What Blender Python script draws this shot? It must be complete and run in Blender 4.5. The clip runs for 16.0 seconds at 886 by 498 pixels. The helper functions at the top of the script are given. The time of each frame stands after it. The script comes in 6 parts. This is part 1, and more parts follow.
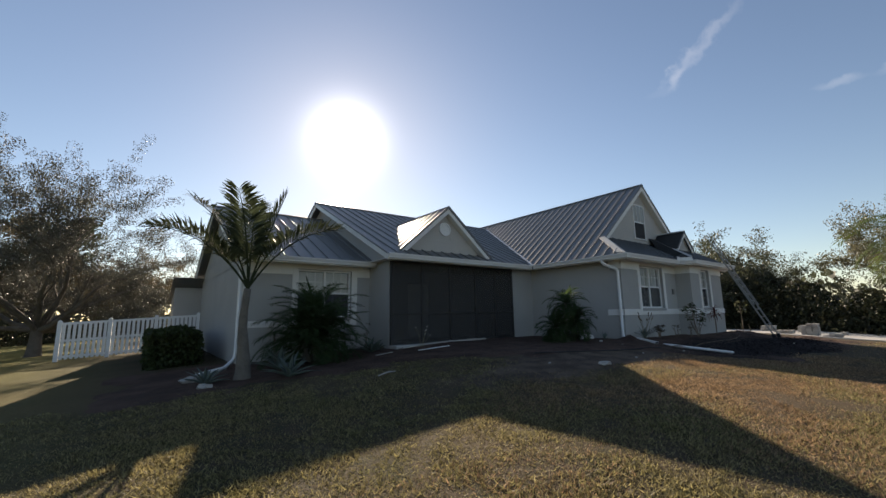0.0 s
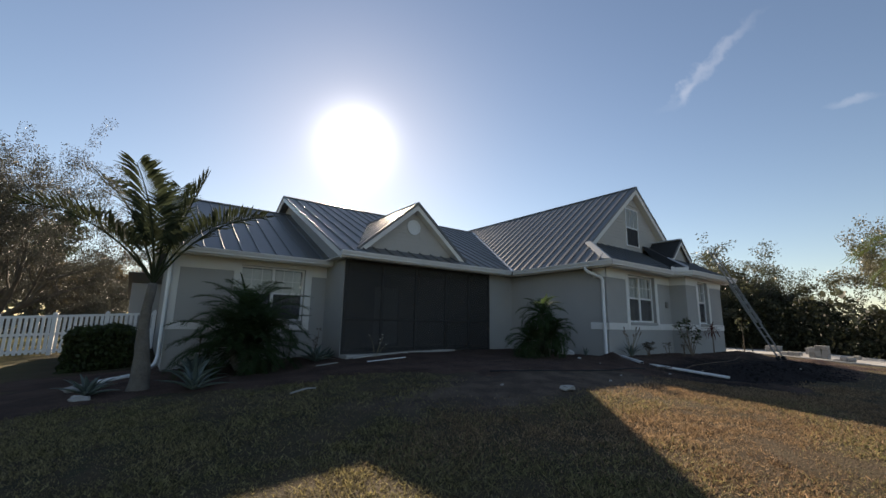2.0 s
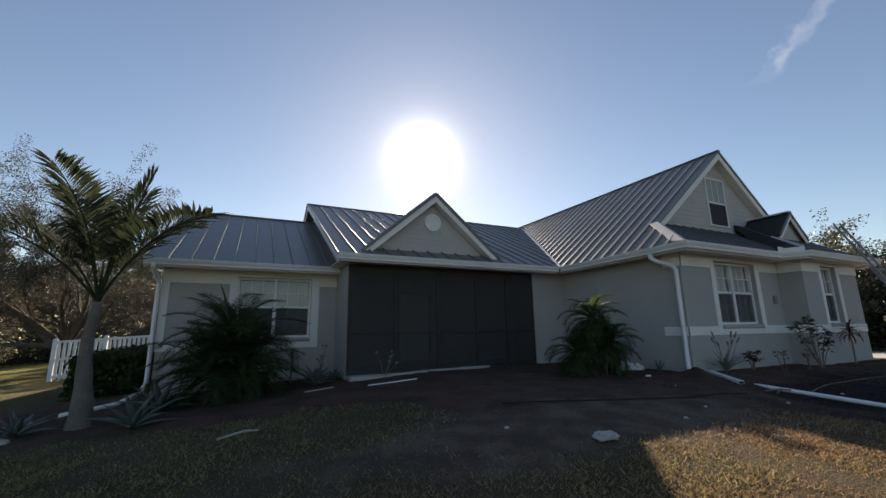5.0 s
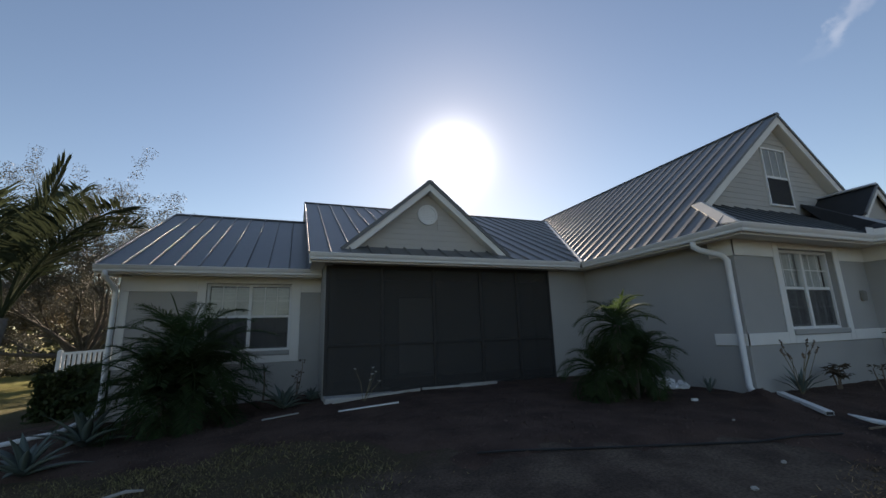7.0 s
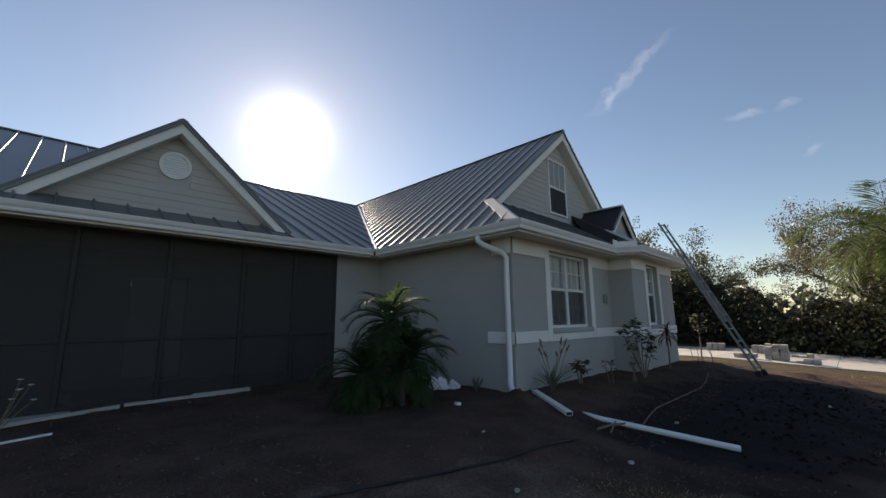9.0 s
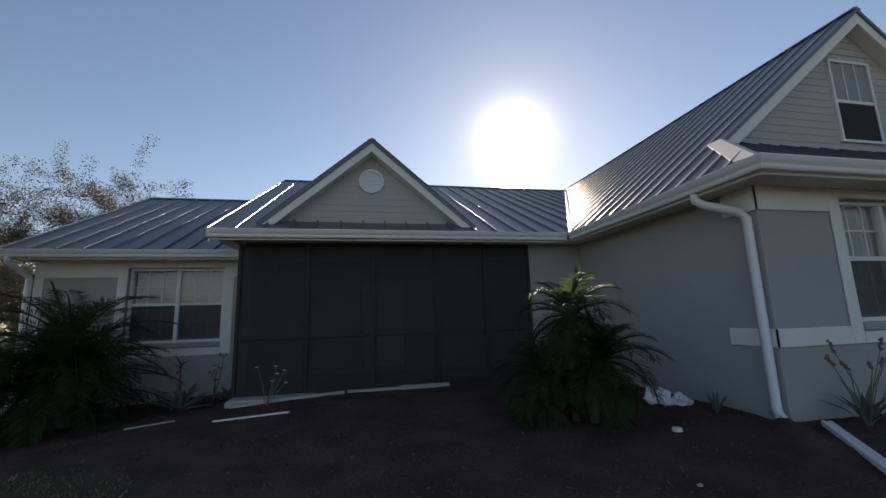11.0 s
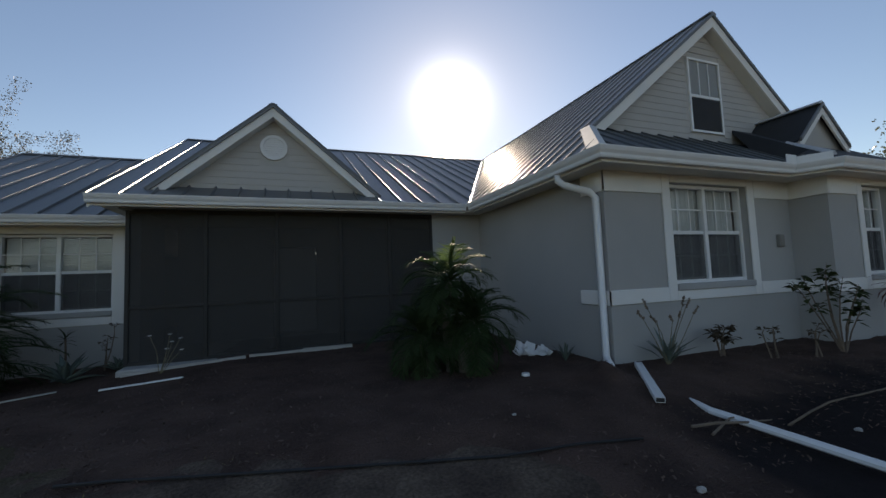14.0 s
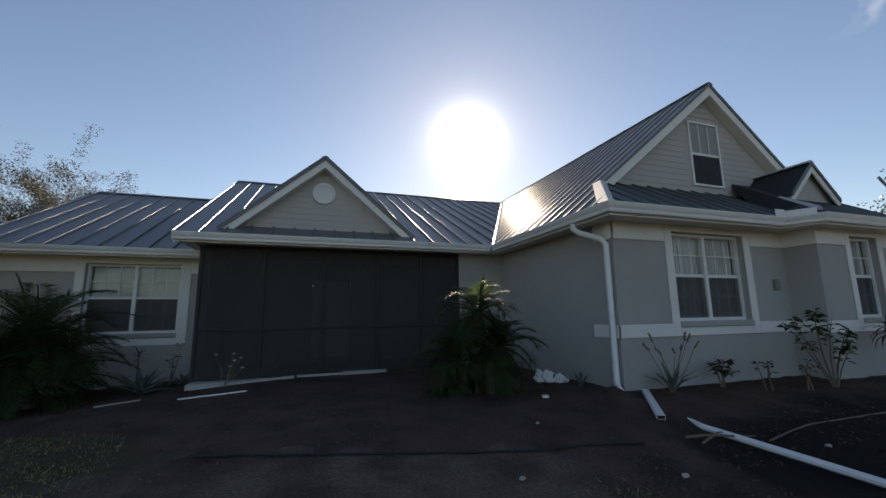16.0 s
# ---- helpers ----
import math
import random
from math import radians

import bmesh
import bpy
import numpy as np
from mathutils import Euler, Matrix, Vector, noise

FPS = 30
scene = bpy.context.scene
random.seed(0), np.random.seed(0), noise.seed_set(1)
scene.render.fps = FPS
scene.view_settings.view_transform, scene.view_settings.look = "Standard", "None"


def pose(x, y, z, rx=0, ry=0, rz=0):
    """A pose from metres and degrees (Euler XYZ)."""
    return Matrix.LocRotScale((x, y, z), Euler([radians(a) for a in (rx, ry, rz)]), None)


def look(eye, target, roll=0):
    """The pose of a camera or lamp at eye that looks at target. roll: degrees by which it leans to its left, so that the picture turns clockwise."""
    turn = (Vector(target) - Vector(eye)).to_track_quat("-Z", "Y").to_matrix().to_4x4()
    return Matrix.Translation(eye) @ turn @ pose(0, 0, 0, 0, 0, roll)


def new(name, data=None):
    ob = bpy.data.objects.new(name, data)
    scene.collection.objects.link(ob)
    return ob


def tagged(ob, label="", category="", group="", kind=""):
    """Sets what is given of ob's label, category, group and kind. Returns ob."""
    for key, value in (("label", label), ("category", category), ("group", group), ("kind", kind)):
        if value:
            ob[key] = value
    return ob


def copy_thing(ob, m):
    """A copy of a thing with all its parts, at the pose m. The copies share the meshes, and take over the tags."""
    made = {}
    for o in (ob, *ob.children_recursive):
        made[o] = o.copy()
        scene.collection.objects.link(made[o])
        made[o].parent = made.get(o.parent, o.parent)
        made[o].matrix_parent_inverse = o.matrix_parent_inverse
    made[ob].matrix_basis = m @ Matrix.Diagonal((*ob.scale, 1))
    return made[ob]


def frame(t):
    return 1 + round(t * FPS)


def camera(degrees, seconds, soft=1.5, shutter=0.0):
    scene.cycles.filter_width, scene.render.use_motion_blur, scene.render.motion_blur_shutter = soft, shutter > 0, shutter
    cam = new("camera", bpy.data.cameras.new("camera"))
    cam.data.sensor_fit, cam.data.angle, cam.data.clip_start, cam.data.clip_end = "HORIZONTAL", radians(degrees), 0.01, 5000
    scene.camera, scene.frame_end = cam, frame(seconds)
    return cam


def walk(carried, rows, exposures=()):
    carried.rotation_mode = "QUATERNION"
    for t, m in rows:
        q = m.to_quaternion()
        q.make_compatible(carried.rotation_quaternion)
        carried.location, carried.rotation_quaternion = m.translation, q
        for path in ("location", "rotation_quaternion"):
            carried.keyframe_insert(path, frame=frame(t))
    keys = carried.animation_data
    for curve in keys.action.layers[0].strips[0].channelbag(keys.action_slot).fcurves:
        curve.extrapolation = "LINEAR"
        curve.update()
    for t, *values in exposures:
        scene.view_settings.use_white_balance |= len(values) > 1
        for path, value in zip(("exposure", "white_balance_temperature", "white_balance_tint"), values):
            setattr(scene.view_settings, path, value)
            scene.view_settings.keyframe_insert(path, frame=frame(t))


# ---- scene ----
cam = camera(95.9, 16.0)
PATH = [
    (0, (-12.037, -6.473, 0.881), (-10.851, -4.897, 1.208), -0.9),
    (0.5, (-11.589, -6.324, 0.868), (-10.425, -4.729, 1.188), -0.5),
    (1, (-11.135, -6.217, 0.914), (-9.991, -4.608, 1.234), -0.0),
    (1.5, (-10.722, -6.186, 0.969), (-9.572, -4.582, 1.297), 0.5),
    (2, (-10.295, -6.105, 0.905), (-9.132, -4.518, 1.266), 1.1),
    (2.5, (-9.892, -5.975, 0.917), (-8.705, -4.413, 1.308), 1.6),
    (3, (-9.459, -5.887, 0.94), (-8.267, -4.336, 1.355), 1.7),
    (3.5, (-9.132, -5.669, 0.945), (-7.98, -4.09, 1.365), 1.4),
    (4, (-8.798, -5.447, 0.95), (-7.735, -3.806, 1.371), 0.7),
    (4.5, (-8.43, -5.29, 0.958), (-7.48, -3.579, 1.369), -0.3),
    (4.7, (-8.283, -5.241, 0.967), (-7.389, -3.499, 1.371), -0.7),
    (6.8, (-6.743, -4.188, 1.15), (-5.988, -2.378, 1.542), -1.3),
    (7, (-6.619, -4.12, 1.163), (-5.927, -2.288, 1.568), -1.7),
    (7.5, (-6.24, -3.932, 1.148), (-5.376, -2.168, 1.526), -0.4),
    (8, (-5.836, -3.706, 1.148), (-4.506, -2.249, 1.479), 0.2),
    (8.2, (-5.732, -3.637, 1.156), (-4.309, -2.271, 1.485), -0.3),
    (10.3, (-4.299, -3.285, 1.284), (-3.362, -1.556, 1.651), -1.2),
    (10.5, (-4.269, -3.25, 1.261), (-3.501, -1.439, 1.622), -1.4),
    (11, (-3.952, -3.13, 1.224), (-3.55, -1.199, 1.556), -1.7),
    (11.5, (-3.609, -3.143, 1.261), (-3.461, -1.169, 1.547), -1.7),
    (12, (-3.384, -3.205, 1.243), (-3.195, -1.237, 1.545), -0.9),
    (12.5, (-3.192, -3.141, 1.298), (-2.45, -1.312, 1.616), -0.8),
    (13, (-3.093, -3.243, 1.305), (-1.985, -1.6, 1.575), -1.0),
    (13.2, (-3.151, -3.37, 1.275), (-2.042, -1.723, 1.518), -1.5),
    (13.5, (-3.264, -3.513, 1.274), (-2.272, -1.786, 1.46), -1.8),
    (14, (-3.463, -3.693, 1.241), (-2.756, -1.828, 1.384), -2.3),
    (14.5, (-3.695, -3.894, 1.2), (-3.202, -1.964, 1.382), -2.2),
    (15, (-3.799, -4.097, 1.199), (-3.386, -2.155, 1.445), -1.8),
    (15.5, (-3.921, -4.32, 1.206), (-3.443, -2.402, 1.508), -1.4),
    (16, (-4.036, -4.467, 1.183), (-3.399, -2.599, 1.505), -0.8),
]
walk(cam, [(t, look(eye, target, roll)) for t, eye, target, roll in PATH])

# ---- world and sun ----
SUN_AZ, SUN_EL = radians(22.8), radians(24.4)
world = bpy.data.worlds.new("sky")
scene.world = world
world.use_nodes = True
wn, wl = world.node_tree.nodes, world.node_tree.links
wn.clear()
sky = wn.new("ShaderNodeTexSky")
sky.sky_type = "NISHITA"
sky.sun_disc = False
sky.sun_elevation, sky.sun_rotation = SUN_EL, SUN_AZ
sky.altitude, sky.air_density, sky.dust_density, sky.ozone_density = 10, 1.0, 0.17, 1.5
background = wn.new("ShaderNodeBackground")
background.inputs["Strength"].default_value = 0.072
world_out = wn.new("ShaderNodeOutputWorld")
wl.new(sky.outputs[0], background.inputs["Color"])


def wisp(centre, end, wide, strength, colour_in):
    """A thin streak of high cloud, from its middle to one end, as directions; returns the sky with it."""
    c, e = Vector(centre).normalized(), Vector(end).normalized()
    along = (e - c * e.dot(c))
    half = along.length
    along.normalize()
    across = c.cross(along)

    def dot(vector):
        node = wn.new("ShaderNodeVectorMath")
        node.operation = "DOT_PRODUCT"
        wl.new(sky_way.outputs["Generated"], node.inputs[0])
        node.inputs[1].default_value = vector
        return node.outputs["Value"]

    def maths(kind, a, b=None):
        node = wn.new("ShaderNodeMath")
        node.operation = kind
        for i, v in enumerate((a, b)):
            if v is None:
                continue
            if isinstance(v, float):
                node.inputs[i].default_value = v
            else:
                wl.new(v, node.inputs[i])
        return node.outputs[0]

    fuzz = wn.new("ShaderNodeTexNoise")
    fuzz.inputs["Scale"].default_value, fuzz.inputs["Detail"].default_value = 26.0, 8
    wl.new(sky_way.outputs["Generated"], fuzz.inputs["Vector"])
    shift = maths("MULTIPLY", maths("SUBTRACT", fuzz.outputs["Fac"], 0.5), wide * 4.0)
    u = maths("DIVIDE", dot(along), half)
    v = maths("DIVIDE", maths("ADD", dot(across), shift), wide)
    r = maths("ADD", maths("MULTIPLY", u, u), maths("MULTIPLY", v, v))
    mask = maths("MULTIPLY", maths("MAXIMUM", maths("SUBTRACT", 1.0, r), 0.0), maths("GREATER_THAN", dot(c), 0.3))
    mask = maths("MULTIPLY", maths("MULTIPLY", maths("MULTIPLY", mask, mask), fuzz.outputs["Fac"]), strength * 0.42)
    white = wn.new("ShaderNodeMix")
    white.data_type = "RGBA"
    white.inputs[7].default_value = (10.0, 10.1, 10.6, 1)
    wl.new(mask, white.inputs[0])
    wl.new(colour_in, white.inputs[6])
    return white.outputs[2]


sky_way = wn.new("ShaderNodeTexCoord")
seen_sky = sky.outputs[0]
for centre, end, wide, strength in (((0.824, 0.262, 0.502), (0.812, 0.150, 0.565), 0.020, 0.55), ((0.827, 0.310, 0.470), (0.825, 0.285, 0.487), 0.020, 0.55), ((0.920, 0.092, 0.382), (0.922, 0.050, 0.383), 0.009, 0.45),
                                    ((0.924, 0.030, 0.383), (0.924, 0.0, 0.385), 0.008, 0.35), ((0.956, 0.006, 0.296), (0.952, -0.010, 0.310), 0.008, 0.4)):
    seen_sky = wisp(centre, end, wide, strength, seen_sky)
# the sun and the bright air round it, lens bloom added to the glow
toward = wn.new("ShaderNodeVectorMath")
toward.operation = "DOT_PRODUCT"
wl.new(sky_way.outputs["Generated"], toward.inputs[0])
toward.inputs[1].default_value = (math.sin(SUN_AZ) * math.cos(SUN_EL), math.cos(SUN_AZ) * math.cos(SUN_EL), math.sin(SUN_EL))
edge = toward.outputs["Value"]
for kind, number in (("SUBTRACT", 1.0), ("MULTIPLY", 430.0), ("EXPONENT", 0.0), ("MULTIPLY", 11.0)):
    step = wn.new("ShaderNodeMath")
    step.operation = kind
    wl.new(edge, step.inputs[0])
    step.inputs[1].default_value = number
    edge = step.outputs[0]
glare = wn.new("ShaderNodeMix")
glare.data_type, glare.blend_type = "RGBA", "ADD"
glare.inputs[0].default_value = 1.0
wl.new(seen_sky, glare.inputs[6])
wl.new(edge, glare.inputs[7])
wl.new(glare.outputs[2], background.inputs["Color"])
wl.new(background.outputs[0], world_out.inputs["Surface"])

scene.view_settings.exposure = 0.86
scene.view_settings.use_white_balance = True
scene.view_settings.white_balance_temperature = 7050
scene.view_settings.white_balance_tint = 14

sun_data = bpy.data.lights.new("sun", "SUN")
sun_data.energy, sun_data.angle, sun_data.color = 5.0, radians(0.53), (1.0, 0.88, 0.71)
sun = new("sun", sun_data)
to_sun = Vector((math.sin(SUN_AZ) * math.cos(SUN_EL), math.cos(SUN_AZ) * math.cos(SUN_EL), math.sin(SUN_EL)))
sun.matrix_world = look(to_sun * 60, (0, 0, 0))


# ---- materials ----
def material(name, base, rough=0.7, metal=0.0, vary=0.15, scale=6.0, fine=60.0, bump=0.3, depth=0.01, second=None, blend=0.5, spec=0.5, random_amount=0.0, island=False):
    """A surface with large stains, fine grain and relief, in object space."""
    m = bpy.data.materials.new(name)
    m.use_nodes = True
    n, l = m.node_tree.nodes, m.node_tree.links
    b = n["Principled BSDF"]
    geo = n.new("ShaderNodeNewGeometry")
    big, small = n.new("ShaderNodeTexNoise"), n.new("ShaderNodeTexNoise")
    big.inputs["Scale"].default_value, big.inputs["Detail"].default_value = scale, 6
    small.inputs["Scale"].default_value, small.inputs["Detail"].default_value = fine, 4
    for tex in (big, small):
        l.new(geo.outputs["Position"], tex.inputs["Vector"])
    ramp = n.new("ShaderNodeMapRange")
    ramp.inputs["From Min"].default_value, ramp.inputs["From Max"].default_value = 0.5 - 0.25 * blend, 0.5 + 0.25 * blend
    l.new(big.outputs["Fac"], ramp.inputs["Value"])
    mix = n.new("ShaderNodeMix")
    mix.data_type = "RGBA"
    other = second or tuple(c * (1 - vary) for c in base)
    mix.inputs[6].default_value, mix.inputs[7].default_value = (*other, 1), (*base, 1)
    l.new(ramp.outputs[0], mix.inputs[0])
    hsv = n.new("ShaderNodeHueSaturation")
    grain = n.new("ShaderNodeMapRange")
    grain.inputs["To Min"].default_value, grain.inputs["To Max"].default_value = 1 - vary, 1 + vary
    l.new(small.outputs["Fac"], grain.inputs["Value"])
    value = grain.outputs[0]
    if random_amount:
        info = n.new("ShaderNodeNewGeometry") if island else n.new("ShaderNodeObjectInfo")
        spread = n.new("ShaderNodeMapRange")
        spread.inputs["To Min"].default_value, spread.inputs["To Max"].default_value = 1 - random_amount, 1 + random_amount
        l.new(info.outputs["Random Per Island" if island else "Random"], spread.inputs["Value"])
        times = n.new("ShaderNodeMath")
        times.operation = "MULTIPLY"
        l.new(value, times.inputs[0])
        l.new(spread.outputs[0], times.inputs[1])
        value = times.outputs[0]
    l.new(value, hsv.inputs["Value"])
    l.new(mix.outputs[2], hsv.inputs["Color"])
    l.new(hsv.outputs[0], b.inputs["Base Color"])
    b.inputs["Roughness"].default_value, b.inputs["Metallic"].default_value = rough, metal
    b.inputs["Specular IOR Level"].default_value = spec
    if bump:
        bm_node = n.new("ShaderNodeBump")
        bm_node.inputs["Strength"].default_value, bm_node.inputs["Distance"].default_value = bump, depth
        l.new(small.outputs["Fac"], bm_node.inputs["Height"])
        l.new(bm_node.outputs[0], b.inputs["Normal"])
    return m


def leaf_material(name, base, second, glow=0.45, rough=0.5, random_amount=0.35, spec=0.2):
    """Leaves let part of the light through."""
    m = material(name, base, rough, vary=0.1, scale=1.2, fine=25, bump=0, second=second, spec=spec, random_amount=random_amount, island=True, blend=1.2)
    n, l = m.node_tree.nodes, m.node_tree.links
    b = n["Principled BSDF"]
    colour = b.inputs["Base Color"].links[0].from_socket
    clear = n.new("ShaderNodeBsdfTranslucent")
    bright = n.new("ShaderNodeHueSaturation")
    bright.inputs["Value"].default_value, bright.inputs["Saturation"].default_value = 1.6, 1.1
    l.new(colour, bright.inputs["Color"])
    l.new(bright.outputs[0], clear.inputs["Color"])
    mix = n.new("ShaderNodeMixShader")
    mix.inputs[0].default_value = glow
    l.new(b.outputs[0], mix.inputs[1])
    l.new(clear.outputs[0], mix.inputs[2])
    l.new(mix.outputs[0], n["Material Output"].inputs["Surface"])
    return m


def clear_material(name, tint, gloss_rough=0.02, solid=0.0, solid_colour=(0, 0, 0)):
    """Glass or woven screen: see-through, with a gloss that grows at low angles."""
    m = bpy.data.materials.new(name)
    m.use_nodes = True
    n, l = m.node_tree.nodes, m.node_tree.links
    n.remove(n["Principled BSDF"])
    see, gloss, fres, mix = n.new("ShaderNodeBsdfTransparent"), n.new("ShaderNodeBsdfGlossy"), n.new("ShaderNodeFresnel"), n.new("ShaderNodeMixShader")
    see.inputs["Color"].default_value = (*tint, 1)
    gloss.inputs["Roughness"].default_value = gloss_rough
    fres.inputs["IOR"].default_value = 1.52
    l.new(fres.outputs[0], mix.inputs[0])
    l.new(see.outputs[0], mix.inputs[1])
    l.new(gloss.outputs[0], mix.inputs[2])
    last = mix
    if solid:
        cloth, both = n.new("ShaderNodeBsdfDiffuse"), n.new("ShaderNodeMixShader")
        cloth.inputs["Color"].default_value = (*solid_colour, 1)
        both.inputs[0].default_value = solid
        l.new(see.outputs[0], both.inputs[1])
        l.new(cloth.outputs[0], both.inputs[2])
        last = both
    l.new(last.outputs[0], n["Material Output"].inputs["Surface"])
    return m


STUCCO = material("stucco", (0.41, 0.405, 0.39), 0.9, vary=0.07, scale=0.9, fine=120, bump=0.5, depth=0.006)
TRIM = material("white_stucco", (0.80, 0.79, 0.76), 0.8, vary=0.05, scale=1.5, fine=110, bump=0.3, depth=0.004)
SOFFIT = material("soffit_paint", (0.72, 0.70, 0.66), 0.7, vary=0.05, scale=2, fine=60, bump=0.1)
SIDING = material("siding_paint", (0.46, 0.44, 0.41), 0.7, vary=0.05, scale=2, fine=70, bump=0.1)
ROOF = material("metal_roof", (0.155, 0.157, 0.156), 0.41, metal=0.18, vary=0.07, scale=0.7, fine=9, bump=0.06, depth=0.01, random_amount=0.06, spec=0.5)
# darker copy of the roof metal: the skirt's shade put into the colour
SHADEDROOF = material("shaded_metal_roof", (0.085, 0.092, 0.095), 0.5, metal=0.3, vary=0.1, scale=0.9, fine=9, bump=0.06, depth=0.01, random_amount=0.06)
GALV = material("bright_flashing", (0.58, 0.59, 0.60), 0.5, metal=0.4, vary=0.08, scale=3, fine=30, bump=0.05)
FLASH = material("pale_flashing", (0.56, 0.55, 0.53), 0.6, vary=0.06, scale=3, fine=50, bump=0.05)
FELT = material("black_underlayment", (0.022, 0.023, 0.025), 0.75, vary=0.2, scale=3, fine=40, bump=0.3, depth=0.01)
GUTTER = material("white_aluminium", (0.78, 0.78, 0.77), 0.4, vary=0.04, scale=3, fine=40, bump=0.03)
FRAME = material("white_vinyl", (0.80, 0.80, 0.79), 0.45, vary=0.03, scale=4, fine=50, bump=0.02)
DARKFRAME = material("bronze_frame", (0.03, 0.028, 0.026), 0.7, metal=0.0, vary=0.1, scale=5, fine=60, bump=0.02)
CURTAIN = material("blind_fabric", (0.72, 0.72, 0.70), 0.9, vary=0.08, scale=4, fine=60, bump=0.1)
ROOM = material("room_paint", (0.25, 0.24, 0.22), 0.9, vary=0.1, scale=2, fine=40, bump=0.05)
DIMROOM = material("dim_room", (0.2, 0.197, 0.19), 0.9, vary=0.1, scale=2, fine=40, bump=0.05)
GLASS = clear_material("window_glass", (0.92, 0.94, 0.94))
SCREEN = clear_material("insect_screen", (0.75, 0.75, 0.75), solid=0.45, solid_colour=(0.10, 0.097, 0.094))
HALFSCREEN = clear_material("window_screen", (0.8, 0.8, 0.8), solid=0.4, solid_colour=(0.10, 0.10, 0.105))
CONCRETE = material("concrete", (0.46, 0.44, 0.41), 0.9, vary=0.12, scale=1.5, fine=90, bump=0.4, depth=0.006)
PAVER = material("concrete_paver", (0.42, 0.39, 0.35), 0.9, vary=0.15, scale=4, fine=80, bump=0.5, random_amount=0.15)
MULCH = material("mulch", (0.125, 0.081, 0.064), 0.95, vary=0.4, scale=1.6, fine=60, bump=1.0, depth=0.04, second=(0.075, 0.048, 0.039), spec=0.15)
CHIP = material("wood_chips", (0.13, 0.085, 0.066), 0.95, vary=0.3, scale=2, fine=60, bump=0.2, random_amount=0.3, island=True)


def dig(m, colour):
    """Black dug soil lies over part of the mulch, in a ragged oval."""
    n, l = m.node_tree.nodes, m.node_tree.links
    base = n["Principled BSDF"].inputs["Base Color"]
    old = base.links[0].from_socket
    geo, edge = n.new("ShaderNodeNewGeometry"), n.new("ShaderNodeTexNoise")
    edge.inputs["Scale"].default_value, edge.inputs["Detail"].default_value = 1.4, 9
    l.new(geo.outputs["Position"], edge.inputs["Vector"])
    off, size, far = n.new("ShaderNodeVectorMath"), n.new("ShaderNodeVectorMath"), n.new("ShaderNodeVectorMath")
    off.operation, size.operation, far.operation = "SUBTRACT", "MULTIPLY", "LENGTH"
    off.inputs[1].default_value, size.inputs[1].default_value = (2.4, -2.4, 0), (0.285, 0.62, 0)
    l.new(geo.outputs["Position"], off.inputs[0])
    l.new(off.outputs[0], size.inputs[0])
    l.new(size.outputs[0], far.inputs[0])
    total, span, mix = n.new("ShaderNodeMath"), n.new("ShaderNodeMapRange"), n.new("ShaderNodeMix")
    l.new(far.outputs["Value"], total.inputs[0])
    l.new(edge.outputs["Fac"], total.inputs[1])
    span.inputs["From Min"].default_value, span.inputs["From Max"].default_value = 1.28, 1.66
    l.new(total.outputs[0], span.inputs["Value"])
    mix.data_type = "RGBA"
    mix.inputs[6].default_value = (*colour, 1)
    l.new(span.outputs[0], mix.inputs[0])
    l.new(old, mix.inputs[7])
    l.new(mix.outputs[2], base)


dig(MULCH, (0.022, 0.017, 0.017))
SOIL = material("dark_soil", (0.022, 0.017, 0.017), 0.97, vary=0.4, scale=2.2, fine=30, bump=1.0, depth=0.06, spec=0.1)
BARK = material("oak_bark", (0.13, 0.115, 0.10), 0.95, vary=0.3, scale=3, fine=25, bump=1.0, depth=0.04)
PALMBARK = material("palm_bark", (0.17, 0.15, 0.125), 0.9, vary=0.25, scale=5, fine=30, bump=0.8, depth=0.03)
OAKLEAF = leaf_material("oak_leaf", (0.07, 0.074, 0.06), (0.085, 0.082, 0.068), 0.2)
BROWNLEAF = leaf_material("brown_oak_leaf", (0.095, 0.085, 0.048), (0.13, 0.10, 0.07), 0.33)
DARKLEAF = leaf_material("dark_leaf", (0.055, 0.066, 0.036), (0.08, 0.078, 0.05), 0.3, 0.38, spec=0.4)
SPRINGLEAF = leaf_material("pale_leaf", (0.105, 0.108, 0.06), (0.14, 0.125, 0.085), 0.33, 0.33, spec=0.5)
THICKET = leaf_material("thicket_leaf", (0.035, 0.045, 0.022), (0.055, 0.05, 0.03), 0.22)
PINELEAF = leaf_material("pine_needles", (0.04, 0.06, 0.03), (0.06, 0.065, 0.035), 0.3)
PALMLEAF = leaf_material("palm_leaflet", (0.04, 0.05, 0.03), (0.05, 0.06, 0.036), 0.24, 0.9, spec=0.03)
# brighter copy of the palm leaf: sunlight put into the colour
SUNLITPALM = leaf_material("sunlit_palm_leaflet", (0.07, 0.10, 0.035), (0.09, 0.11, 0.045), 0.4, 0.6)
BUSHPALM = leaf_material("bush_palm_leaflet", (0.035, 0.06, 0.026), (0.05, 0.072, 0.03), 0.4, 0.65, spec=0.08)
HEDGELEAF = leaf_material("hedge_leaf", (0.035, 0.055, 0.02), (0.05, 0.06, 0.022), 0.25)
AGAVE = material("agave_leaf", (0.11, 0.145, 0.125), 0.5, vary=0.15, scale=5, fine=40, bump=0.15)
REDLEAF = leaf_material("red_leaf", (0.12, 0.03, 0.03), (0.08, 0.04, 0.03), 0.35)
RUSTLEAF = leaf_material("rust_leaf", (0.075, 0.05, 0.035), (0.05, 0.05, 0.03), 0.25, 0.7, spec=0.1)
